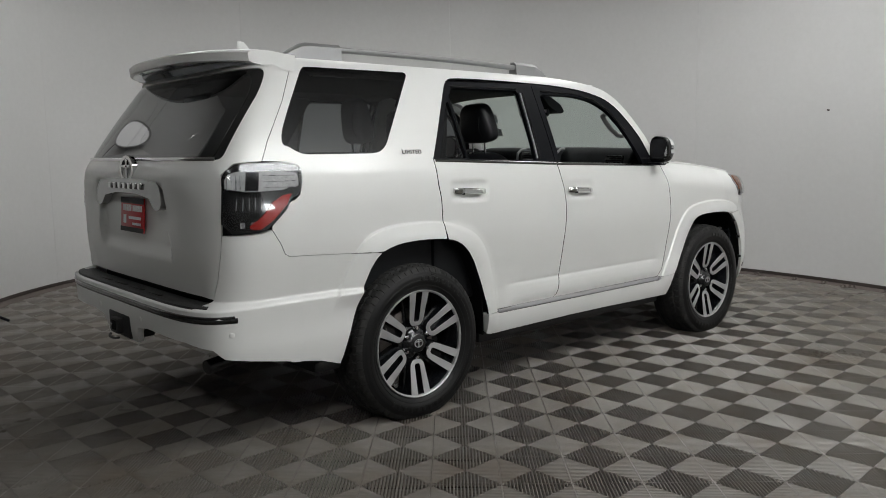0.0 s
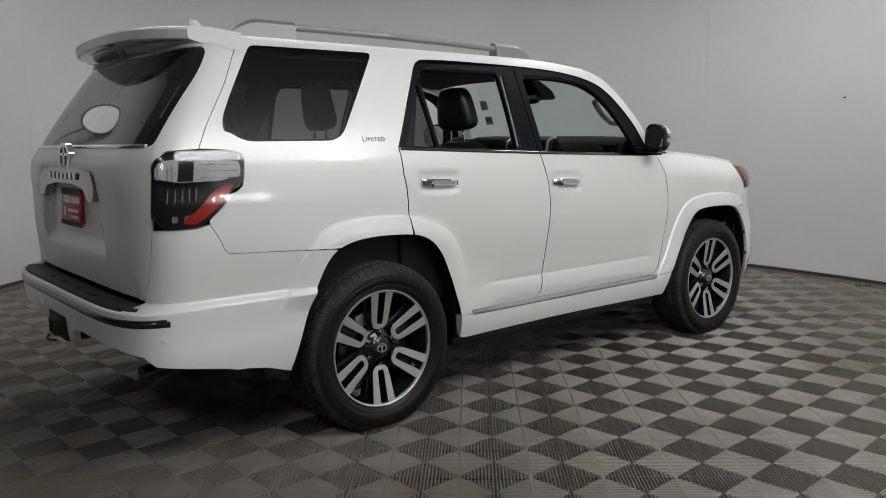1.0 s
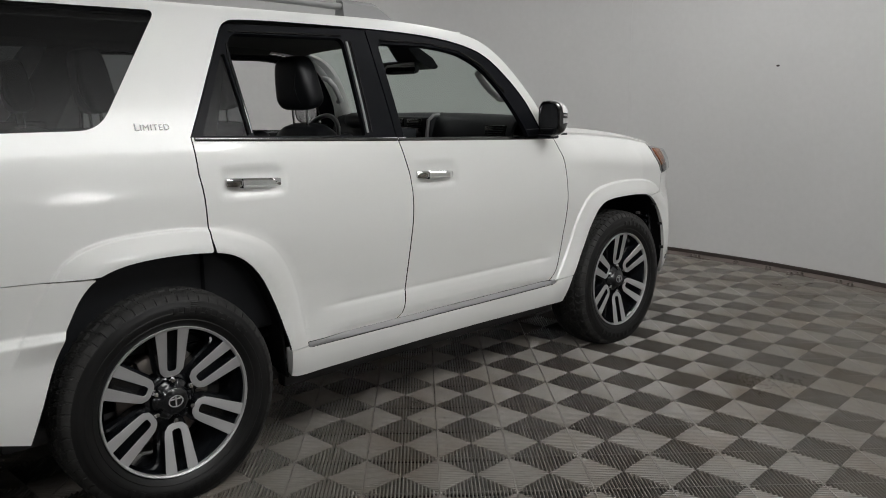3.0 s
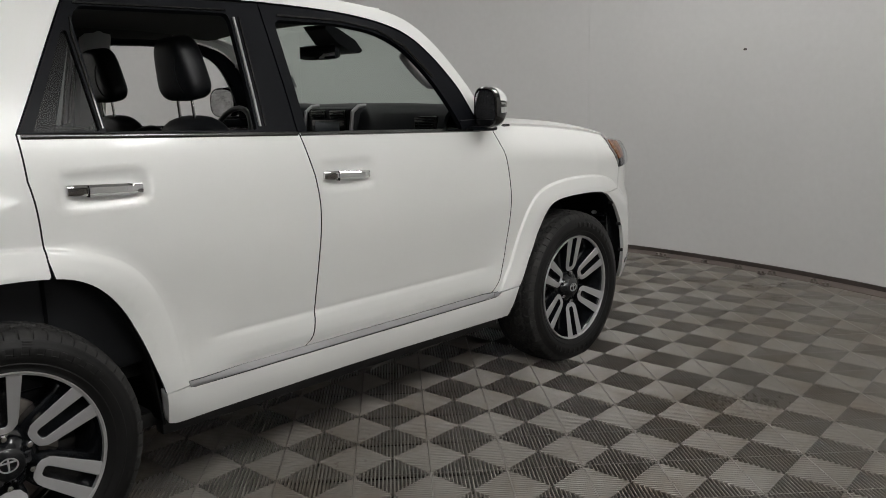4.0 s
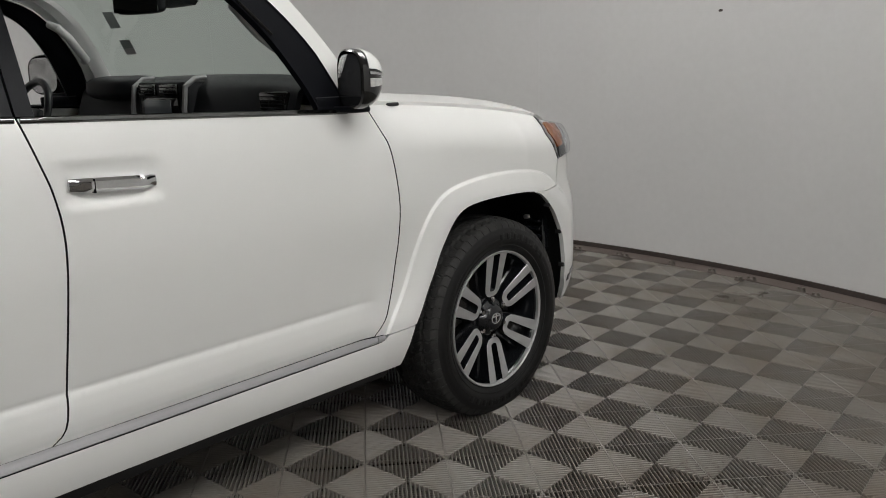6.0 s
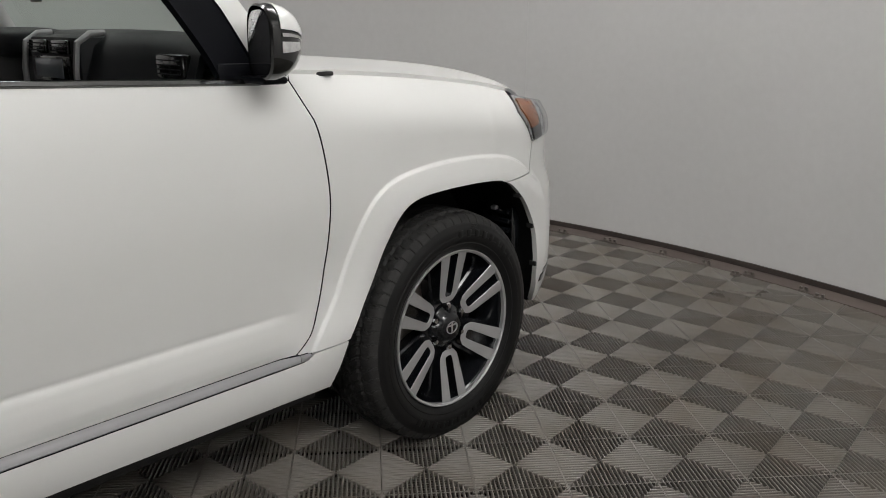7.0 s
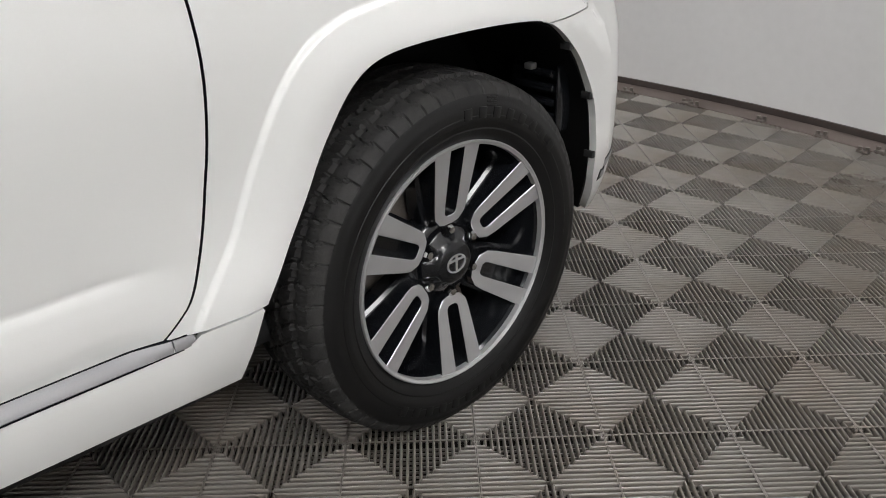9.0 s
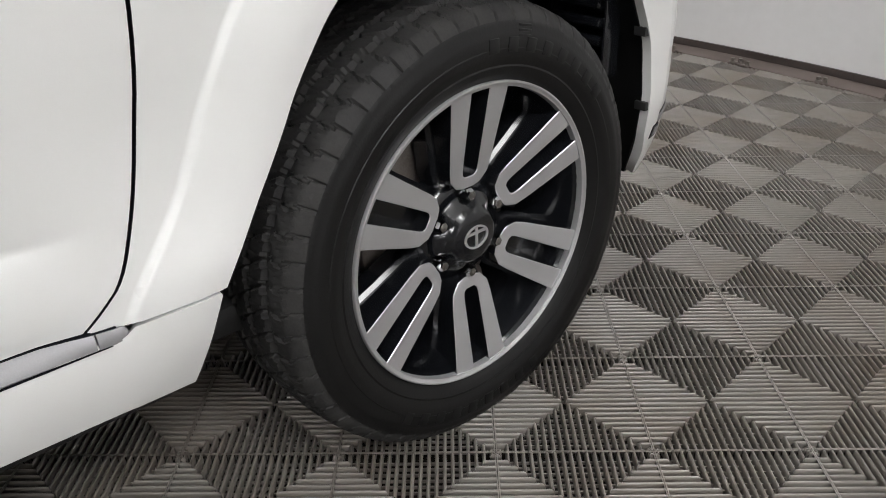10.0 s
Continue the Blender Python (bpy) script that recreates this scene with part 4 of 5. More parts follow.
for ob, s in zip(lamp_sides, BOTH):
    panel("clear_band", smooth_loop([(-1.032, 1.195), (-1.034, 1.262), (-0.975, 1.284), (-0.70, 1.274), (-0.684, 1.26), (-0.69, 1.20)], 1), SKIN, LAMP_PALE, ob, lift=0.016, sides=(s,), step=0.02)
    panel("band_divider", [(-0.895, 1.20), (-0.885, 1.275), (-0.945, 1.28), (-0.955, 1.20)], SKIN, LAMP_DARK, ob, lift=0.0175, sides=(s,), step=0.02)
    for zz in (1.212, 1.238, 1.262):
        strip("lens_rib", [(-0.865, zz), (-0.70, zz - 0.002)], 0.004, SKIN, LAMP_SILVER, ob, 0.0165, 0.002, (s,))
    for k in range(4):
        strip("lens_rib", [(-0.972 - k * 0.017, 1.205), (-0.970 - k * 0.017, 1.262)], 0.005, SKIN, LAMP_SILVER, ob, 0.0165, 0.002, (s,))
    panel("red_lens", smooth_loop([(-0.70, 1.185), (-0.805, 1.172), (-0.885, 1.085), (-0.94, 1.06), (-0.94, 1.036), (-0.875, 1.036), (-0.72, 1.165)], 1), SKIN, RED_LENS, ob, lift=0.018, sides=(s,), step=0.015, label="red lens sweep")
    panel("reverse_lens", [(-0.83, 1.178), (-0.89, 1.105), (-1.03, 1.105), (-1.03, 1.178)], SKIN, LAMP_DARK, ob, lift=0.018, sides=(s,), step=0.02)
    for k in range(5):
        strip("lens_rib", [(-0.885 - k * 0.026, 1.17), (-0.89 - k * 0.026, 1.12)], 0.004, SKIN, LAMP_SILVER, ob, 0.018, 0.003, (s,))
    for a in (-0.98, -0.935):
        panel("bulb_mark", [(a, 1.045), (a + 0.018, 1.045), (a + 0.018, 1.07), (a, 1.07)], SKIN, LAMP_SILVER, ob, lift=0.0165, sides=(s,), step=0.02)

    panel("outer_lens", smooth_loop([(q * 0.985 - 0.013, 1.17 + (z - 1.17) * 0.93) for q, z in LAMP], 1), SKIN, LENS_CLEAR, ob, lift=0.0235, thick=0.004, sides=(s,), step=0.02, label="clear glossy outer lens").visible_shadow = False

# spoiler
rows = []
for u in np.linspace(-1, 1, 49):
    a = abs(u)
    x = 0.662 * u
    back = -0.935 + 0.165 * a ** 3.6
    zt = 1.828 + 0.016 * (1 - a ** 2.4)
    fin = sstep(0.93, 1.0, a)
    low = zt - 0.058
    rows.append([(x * (1.015 + 0.032 * fin), -0.545, zt - 0.010 - 0.008 * fin), (x, -0.66, zt), (x, back + 0.05, zt + 0.001), (x, back + 0.012, zt - 0.006), (x, back, zt - 0.016), (x, back + 0.004, low + 0.006), (x, back + 0.020, low), (x * (1 + 0.060 * fin), -0.70 + 0.02 * fin, low - 0.022 * fin), (x * (1 + 0.100 * fin), -0.570, low - 0.005 - 0.034 * fin)])
bm = grid_bm(rows, close=True)
bm.verts.ensure_lookup_table()
bm.verts.index_update()
for f in bm.faces:
    if all(v.index % 9 in (6, 7, 8) for v in f.verts) and abs(f.calc_center_median().x) < 0.60:
        f.material_index = 1
bm.faces.new(bm.verts[:9])
bm.faces.new(bm.verts[len(bm.verts) - 9:])
bmesh.ops.recalc_face_normals(bm, faces=bm.faces)
part("roof_spoiler", bm, [PAINT, BLACK_GLOSS], gate, smooth=35)
part("brake_light", box((-0.17, -0.925, 1.776), (0.17, -0.90, 1.792), 0.003), LAMP_DARK, gate)

# rear bumper
BQ = between(REAR_ARCH, (-0.26, 0.88), (-0.486, 0.392))
to_m = lambda q: q + 0.70 + REAR_L
rb = [(to_m(q), z) for q, z in BQ] + [(to_m(-0.60), 0.405), (to_m(-0.72), 0.425), (0.90, 0.490), (0.86, 0.530), (0.71, 0.552), (0.35, 0.556), (0.22, 0.54), (0.19, 0.46)]
ru = [(to_m(-0.275), 0.878)] + [(to_m(q), z - 0.0016) for q, z in CUT[::-1][1:]] + [(1.045, 1.018), (0.861, 1.014), (0.8535, 0.95), (0.8325, 0.815), (0.8045, 0.730), (0.76, 0.702)]
bumper = panel("rear_bumper", rb + [(-m, z) for m, z in rb[::-1]] + [(-m, z) for m, z in ru] + ru[::-1], tail_bumper, PAINT, car, step=0.024, thick=0.03, lines=[[(to_m(q), z) for q, z in l] for l in FLARES] + [[(m, z) for m in np.linspace(-1.6, 1.6, 120).tolist()] for z in (0.68, 0.690, 0.696, 0.703, 0.710, 0.717, 0.724, 0.730, 0.74)])
rows = []
for m in np.linspace(-0.83, 0.83, 41):
    a, b = tail_bumper(m, 0.700), tail(m * 0.97, 0.72)
    rows.append([(a.x, a.y + 0.012, 0.702), (a.x, a.y + 0.016, 0.708), (a.x * 0.5 + b.x * 0.5, (a.y + b.y) / 2, 0.712), (b.x, b.y + 0.03, 0.712), (b.x, b.y + 0.03, 0.66), (a.x, a.y + 0.03, 0.66)])
bm = grid_bm(rows, close=True)
bmesh.ops.recalc_face_normals(bm, faces=bm.faces)
part("bumper_step", bm, BLACK_PLASTIC, bumper, "black grained step pad")
for k in range(4):
    x = -0.33 + k * 0.22
    part("step_rib", box((x - 0.07, tail_bumper(x, 0.7).y + 0.045, 0.709), (x + 0.07, tail_bumper(x, 0.7).y + 0.065, 0.716), 0.002), BLACK_PLASTIC, bumper)
strip("bumper_moulding", [(m, 0.655) for m in np.linspace(-0.96, 0.96, 40)], 0.024, tail_bumper, BADGE, bumper, 0.001, 0.004)
strip("bumper_moulding", [(m, 0.670) for m in np.linspace(-0.95, 0.95, 40)], 0.010, tail_bumper, BLACK_GLOSS, bumper, 0.002, 0.004)
for m in (-0.935, -0.27, 0.27, 0.935):
    p = tail_bumper(m, 0.592)
    d = lathe([(-0.004, 0.0125), (0.003, 0.0125), (0.004, 0.011), (0.004, 0.0)], 20)
    out = (tail_bumper(m + 0.01, 0.592) - tail_bumper(m - 0.01, 0.592)).cross(Vector((0, 0, 1))).normalized()
    bmesh.ops.transform(d, matrix=Matrix.Translation(p) @ out.to_track_quat("X", "Z").to_matrix().to_4x4(), verts=d.verts)
    part("parking_sensor", d, PAINT, bumper)
Y = tail_bumper(0, 0.55).y
hitch = part("tow_hitch", box_into(box((-0.15, Y - 0.006, 0.468), (0.13, Y + 0.12, 0.582), 0.008), (-0.05, Y - 0.035, 0.485), (0.045, Y + 0.1, 0.56), 0.006), BLACK_PLASTIC, car, "black square tow hitch receiver")
# Flat dark plate for the shade inside the receiver's open end.
part("hitch_socket", box((-0.026, Y - 0.0375, 0.502), (0.026, Y - 0.0345, 0.55), 0.0), LINER, hitch)
part("wiring_plug", box((-0.030, Y - 0.045, 0.52), (-0.012, Y - 0.03, 0.535), 0.003), CHROME, hitch)
part("hitch_chain_loop", tube([(0.06 * math.cos(a), Y - 0.03 - 0.02 * math.sin(a), 0.472 - 0.006 * math.sin(a)) for a in np.linspace(0, 3.14, 12)], 0.006, 8), BLACK_PLASTIC, hitch)
part("tail_pipe", tube([(0.62, -0.70, 0.42), (0.64, -0.90, 0.42), (0.66, -1.04, 0.405)], 0.034, 16), RIM_BLACK, car)
part("spare_wheel", tube([(0, -0.62, 0.42), (0, -0.62, 0.58)], 0.33, 40), RUBBER, car)
part("rear_axle", tube([(-0.75, 0, 0.375), (0.75, 0, 0.375)], 0.055, 12), BLACK_PLASTIC, car)

# wheel wells
for s in BOTH:
    for arch, cy in ((REAR_ARCH, 0.0), (FRONT_ARCH, 2.79)):
        rows = [[(s * (skin(y, z).x - 0.018) if x is None else s * min(x, skin(y, z).x - 0.05), cy + (skin(y, z).y - cy) * f, 0.375 + (z - 0.375) * f) for y, z in arch] for x, f in ((None, 1.006), (0.82, 1.03), (0.60, 1.02), (0.52, 1.0))]
        bm = grid_bm(rows, 0.008)
        part("wheel_well", bm, LINER, car)
        part("well_back", box((s * 0.52 - 0.02, cy - 0.55, 0.32), (s * 0.52 + 0.02, cy + 0.55, 1.0)), LINER, car)
    for k in range(4):
        z = 0.695 - 0.034 * k
        part("liner_louvre", box((s * 0.775 - 0.060, 3.165 + 0.006 * k, z), (s * 0.775 + 0.060, 3.235, z + 0.020), 0.006, Matrix.Translation((0, 3.2, z)) @ Matrix.Rotation(radians(-24), 4, "X") @ Matrix.Translation((0, -3.2, -z))), RIM_BLACK, car)
    part("liner_rib", box((s * 0.775 - 0.075, 3.185, 0.57), (s * 0.775 - 0.064, 3.235, 0.735), 0.004), RIM_BLACK, car)
    part("liner_rib", box((s * 0.775 + 0.064, 3.185, 0.57), (s * 0.775 + 0.072, 3.235, 0.735), 0.004), RIM_BLACK, car)
    part("liner_screw", box((s * 0.78 - 0.012, 3.15, 0.722), (s * 0.78 + 0.012, 3.172, 0.738), 0.004), SATIN, car)
    part("mud_flap", box((s * 0.755 - 0.07, 3.235, 0.315), (s * 0.755 + 0.07, 3.272, 0.47), 0.012), BLACK_PLASTIC, car)

# lettering on the flank: the trim line's name
for s in BOTH:
    txt = bpy.data.curves.new("trim_badge", "FONT")
    txt.body, txt.size, txt.extrude, txt.align_x = "Limited", 0.037, 0.0012, "LEFT"
    txt.space_character, txt.small_caps_scale = 1.12, 0.82
    for letter in txt.body_format[1:]:
        letter.use_small_caps = True
    ob = new("trim_badge", txt)
    me = bpy.data.meshes.new_from_object(ob)
    bpy.data.objects.remove(ob)
    p, e = skin(0.0, 1.357), 0.01
    up = (skin(0.0, 1.367) - skin(0.0, 1.347)).normalized()
    along = Vector((0, 1, 0))
    if s < 0:
        up, along, p = Vector((-up.x, up.y, up.z)), Vector((0, -1, 0)), Vector((-p.x, p.y, p.z))
    n = along.cross(up)
    start = p - along * 0.062 - up * 0.011 + n * 0.002
    me.transform(Matrix(((*along, 0), (*up, 0), (*n, 0), (0, 0, 0, 1))).transposed())
    me.transform(Matrix.Translation(start))
    link("trim_badge", me, BADGE, car, "dark chrome trim lettering", 0)

# ---- wheels ----
def tyre_mesh(R=0.385, blocks=60, per=14):
    steps = blocks * per
    inner = [(-0.100, 0.262), (-0.118, 0.300), (-0.1225, 0.325), (-0.118, 0.352), (-0.112, 0.362), (-0.106, 0.369)]
    crown = [(x, R - 0.010 * (abs(x) / 0.098) ** 3) for x in np.linspace(-0.100, 0.100, 45)]
    outer = [(0.105, 0.3695), (0.109, 0.3655), (0.1125, 0.3610), (0.1150, 0.3565), (0.1162, 0.3535), (0.1170, 0.3525), (0.1195, 0.345), (0.1208, 0.3365), (0.1214, 0.3355), (0.1225, 0.326), (0.1222, 0.3145), (0.1232, 0.3130), (0.1228, 0.3050), (0.1210, 0.2990), (0.1165, 0.288), (0.1172, 0.285), (0.112, 0.274), (0.104, 0.262), (0.09, 0.255)]
    xs, rs = np.array(inner + crown + outer).T
    first, last = len(inner) - 2, len(inner) + len(crown) + 5
    th = np.arange(steps) * math.tau / steps
    X, T = np.meshgrid(xs, th, indexing="ij")
    RR = np.repeat(rs[:, None], steps, 1)
    cut = np.zeros_like(RR)
    for g in (-0.066, -0.023, 0.023, 0.066):
        cut = np.maximum(cut, (np.abs(X - g - 0.0025 * np.sign(np.sin(T * blocks))) < 0.0050) * 0.009)
    ph = (T / math.tau * blocks + np.abs(X) * 5.0 + 0.10 * np.sin(np.abs(X) * 190.0)) % 1.0
    cut = np.maximum(cut, (np.abs(X) > 0.069) * (ph < 0.10) * 0.0065)
    ph2 = (T / math.tau * blocks + X * 17.0 + 0.4) % 1.0
    cut = np.maximum(cut, (np.abs(X) < 0.062) * (ph2 < 0.12) * 0.006)
    fine = (T / math.tau * blocks * 2 + np.abs(X) * 9.0 + 0.25 * np.sin(X * 420.0) + 0.3) % 1.0
    cut = np.maximum(cut, (np.abs(X) < 0.098) * (fine < 0.13) * 0.0022)
    worn = 0.0006 * np.sin(T * 37 + X * 130) * np.sin(T * 91 - X * 70)
    rows = np.arange(len(xs))[:, None]
    RR = np.where((rows > first) & (rows < last), RR - cut + worn, RR)
    Y, Z = RR * np.cos(T), RR * np.sin(T)
    Z = np.where(Z < -0.3560, -0.3560 + 0.04 * (Z + 0.3560), Z)
    co = np.stack([X, Y, Z], -1).reshape(-1, 3)
    m = len(xs)
    i, k = np.meshgrid(np.arange(m - 1), np.arange(steps), indexing="ij")
    k2 = (k + 1) % steps
    f = np.stack([i * steps + k, i * steps + k2, (i + 1) * steps + k2, (i + 1) * steps + k], -1).reshape(-1, 4)
    me = bpy.data.meshes.new("tyre")
    me.from_pydata(co.tolist(), [], f[:, ::-1].tolist())
    tread = (i.reshape(-1) >= first) & (i.reshape(-1) < last)
    me.polygons.foreach_set("material_index", tread.astype(int).tolist())
    bm = bmesh.new()
    bm.from_mesh(me)
    bmesh.ops.recalc_face_normals(bm, faces=bm.faces)
    bm.to_mesh(me)
    bm.free()
    return me


def prism(outline, x0, x1, turn=0.0, hole=None, bevel=0.0):
    """A plate in the wheel's plane: outline rows are (radius, sideways, height); height gives the face's x."""
    bm = bmesh.new()
    c, s = math.cos(turn), math.sin(turn)
    at = lambda r, t, x: (x, r * c - t * s, r * s + t * c)
    topv = [bm.verts.new(at(r, t, x1 + h)) for r, t, h in outline]
    f = bm.faces.new(topv)
    low = [bm.verts.new(at(r, t, x0)) for r, t, h in outline]
    n = len(outline)
    for i in range(n):
        q = bm.faces.new((topv[i], topv[(i + 1) % n], low[(i + 1) % n], low[i]))
        q.material_index = 1
    bmesh.ops.recalc_face_normals(bm, faces=bm.faces)
    if bevel:
        bmesh.ops.bevel(bm, geom=[e for e in f.edges], offset=bevel, segments=1, affect="EDGES")
    bmesh.ops.triangulate(bm, faces=[x for x in bm.faces if len(x.verts) > 4])
    return bm


def spoke_outline():
    h = lambda r: (r - 0.08) * 0.18
    right = [(0.2545, 0.0605), (0.20, 0.0535), (0.125, 0.0448), (0.104, 0.0405), (0.087, 0.026), (0.083, 0.012), (0.083, 0.0)]
    slot = [(0.2545, 0.0188), (0.20, 0.0180), (0.118, 0.0163), (0.109, 0.0145), (0.1045, 0.0095), (0.1040, 0.0)]
    pts = right + [(r, -t) for r, t in right[-2::-1]] + [(r, -t) for r, t in slot] + [(r, t) for r, t in slot[-2::-1]]
    return [(r, t, h(r)) for r, t in pts]


wheel = part("wheel", lathe([(0.098, 0.2535), (0.086, 0.247), (0.05, 0.236), (0.0, 0.226), (-0.06, 0.228), (-0.10, 0.25), (-0.104, 0.262), (-0.108, 0.262), (-0.104, 0.24), (0.0, 0.218), (0.09, 0.242)], 72), RIM_BLACK, car, "black and machined six-spoke alloy wheel with an all-terrain tyre")
link("tyre", tyre_mesh(), [RUBBER, TREAD], wheel, "black all-terrain tyre", 30)
part("rim_lip", lathe([(0.098, 0.262), (0.1085, 0.2625), (0.1105, 0.2612), (0.1105, 0.2590), (0.1078, 0.2560), (0.1070, 0.2532), (0.094, 0.2520)], 96), MACHINED, wheel)
for k in range(6):
    a = math.radians(90 + 60 * k)
    sp = part("spoke", prism(spoke_outline(), 0.040, 0.0742, a, bevel=0.0012), [MACHINED, RIM_BLACK], wheel, "machined double spoke with black sides", 30)
    back = prism([(0.25, 0.068, 0.0), (0.17, 0.058, 0.0), (0.11, 0.052, 0.0), (0.06, 0.034, 0.0), (0.06, -0.034, 0.0), (0.11, -0.052, 0.0), (0.17, -0.058, 0.0), (0.25, -0.068, 0.0)], 0.01, 0.050, a, bevel=0.006)
    part("spoke_back", back, RIM_BLACK, sp)
    c, s = math.cos(a), math.sin(a)
    nut = lathe([(0.074, 0.0115), (0.092, 0.0105), (0.097, 0.008), (0.098, 0.0)], 6)
    bmesh.ops.translate(nut, verts=nut.verts, vec=(0, 0.072 * c, 0.072 * s))
    part("lug_nut", nut, CHROME, wheel, smooth=30)
part("hub", lathe([(0.02, 0.096), (0.056, 0.096), (0.064, 0.090), (0.070, 0.082), (0.072, 0.056), (0.0725, 0.0)], 48), RIM_BLACK, wheel)
lobed = lathe([(0.068, 0.076), (0.080, 0.075), (0.084, 0.072), (0.090, 0.060), (0.096, 0.051), (0.102, 0.046), (0.105, 0.041), (0.1055, 0.0)], 72)
for v in lobed.verts:
    # six hollows for the nuts
    k = max(0.0, math.cos(6 * (math.atan2(v.co.z, v.co.y) - math.pi / 2))) ** 0.7 * sstep(0.100, 0.080, v.co.x)
    v.co.y, v.co.z = v.co.y * (1 - 0.22 * k), v.co.z * (1 - 0.22 * k)
capped = part("hub_cap", lobed, RIM_BLACK, wheel)
em = lathe([(0.105, 0.0265), (0.1075, 0.0265), (0.1075, 0.0225), (0.105, 0.0225)], 32, True)
bmesh.ops.transform(em, matrix=Matrix.Diagonal((1, 1.0, 0.78, 1)), verts=em.verts)
box_into(em, (0.105, -0.020, 0.006), (0.1075, 0.020, 0.0105))
box_into(em, (0.105, -0.0025, -0.019), (0.1075, 0.0025, 0.019))
part("hub_emblem", em, MACHINED, capped, smooth=0)
for t0, step, count, high in ((-126, 7.2, 9, 0.011), (38, 7.2, 8, 0.011)):
    for k in range(count):
        part("sidewall_mark", box((0.1180, -0.0105, 0.319 - high), (0.1238, 0.0105, 0.319 + high), 0.0012, Matrix.Rotation(math.radians(t0 + step * k - 90), 4, "X")), RUBBER, wheel)
for k in range(3):
    part("sidewall_mark", box((0.116, -0.014, 0.3295 + 0.0075 * k), (0.1222 - 0.0008 * k, 0.014, 0.3335 + 0.0075 * k), 0.0008, Matrix.Rotation(math.radians(-13), 4, "X")), RUBBER, wheel)
part("brake_disc", lathe([(-0.02, 0.165), (0.0, 0.165), (0.002, 0.16), (0.002, 0.075), (0.03, 0.07), (0.03, 0.0)], 48), STEEL, wheel)
for ob in [wheel, *wheel.children_recursive]:
    if ob.name.split(".")[0] in ("hub", "hub_cap", "hub_emblem", "lug_nut"):
        ob.data.transform(Matrix.Translation((-0.013, 0, 0)))  # the hub sits back from the rim's lip
    ob.data.transform(Matrix.Diagonal((1.10, 1.062, 1.062, 1)))
wheel.matrix_basis = pose(0.800, 2.79, 0.380, 1)
copy_thing(wheel, pose(0.800, 0.0, 0.380, 0))
copy_thing(wheel, pose(-0.800, 2.79, 0.380, 2, 0, 180))
copy_thing(wheel, pose(-0.800, 0.0, 0.380, 0, 0, 180))
for y, a in ((2.79, 195), (0.0, 20)):
    part("brake_caliper", box((0.765, -0.05, 0.115), (0.84, 0.05, 0.185), 0.015, Matrix.Translation((0, y, 0.375)) @ Matrix.Rotation(radians(a), 4, "X") @ Matrix.Translation((0, 0, 0))), STEEL, car)

# ---- cabin ----
def seat(x, y, wide=0.25, rest=0.112, head=True, label="black leather bucket seat"):
    s = part("seat_cushion", pad((x, y + 0.30, 0.82), (wide, 0.27, 0.10)), LEATHER, car, label)
    part("seat_back", pad((x, y + 0.03, 1.06), (wide, 0.085, 0.29), (14, 0, 0)), LEATHER, s)
    part("seat_bolster", pad((x + wide * 0.86, y + 0.07, 1.05), (0.05, 0.10, 0.25), (14, 0, 0)), LEATHER, s)
    part("seat_bolster", pad((x - wide * 0.86, y + 0.07, 1.05), (0.05, 0.10, 0.25), (14, 0, 0)), LEATHER, s)
    if head:
        hr = pad((0, 0, 0), (rest, 0.054, 0.120), (0, 0, 0), 4.2)
        for v in hr.verts:
            v.co.x *= 1.0 - 1.7 * max(0.0, v.co.z + 0.07)
        bmesh.ops.transform(hr, matrix=pose(x, y - 0.06, 1.522, 10), verts=hr.verts)
        part("headrest", hr, LEATHER, s)
        part("headrest_seam", tube([(x + rest * 0.52, y - 0.06 - 0.066 * math.cos(k), 1.515 + 0.10 * math.sin(k)) for k in np.linspace(-1.2, 1.2, 9)], 0.0025, 6), CABIN, s)
        for dx in (-0.055, 0.055):
            part("headrest_post", tube([(x + dx, y - 0.045, 1.30), (x + dx, y - 0.055, 1.44)], 0.006, 10), CHROME, s)


seat(0.43, 0.945, 0.25, 0.146)
seat(-0.38, 0.99, 0.25, 0.146)
seat(0.46, 0.02, 0.27, 0.10, True, "black leather rear bench seat half")
seat(-0.46, 0.02, 0.27, 0.10, True, "black leather rear bench seat half")
part("dashboard", grid_bm([[(x, y + bow * (1 - (x / 0.78) ** 2), z - 0.012 * (x / 0.7) ** 2) for x in np.linspace(-0.78, 0.78, 17)] for y, z, bow in ((2.13, 1.262, 0.22), (2.09, 1.322, 0.16), (2.05, 1.350, 0.08), (2.01, 1.342, 0.02), (1.98, 1.31, 0), (1.95, 1.22, 0), (1.96, 1.0, 0), (2.00, 0.80, 0))], 0.02), CABIN, car)
stack = part("centre_console", box((-0.19, 1.915, 0.80), (0.19, 2.06, 1.352), 0.025), CABIN, car)
part("display_screen", box((-0.115, 1.904, 1.222), (0.085, 1.917, 1.282), 0.003), SCREEN, stack)
part("display_bezel", box((-0.145, 1.908, 1.212), (0.135, 1.918, 1.290), 0.004), BLACK_GLOSS, stack)
for x0 in (-0.15, 0.01):
    part("air_vent", box((x0, 1.903, 1.296), (x0 + 0.125, 1.918, 1.338), 0.006), BLACK_GLOSS, stack)
    for k in range(3):
        part("vent_slat", box((x0 + 0.006, 1.898, 1.304 + 0.011 * k), (x0 + 0.119, 1.905, 1.307 + 0.011 * k)), CABIN, stack)
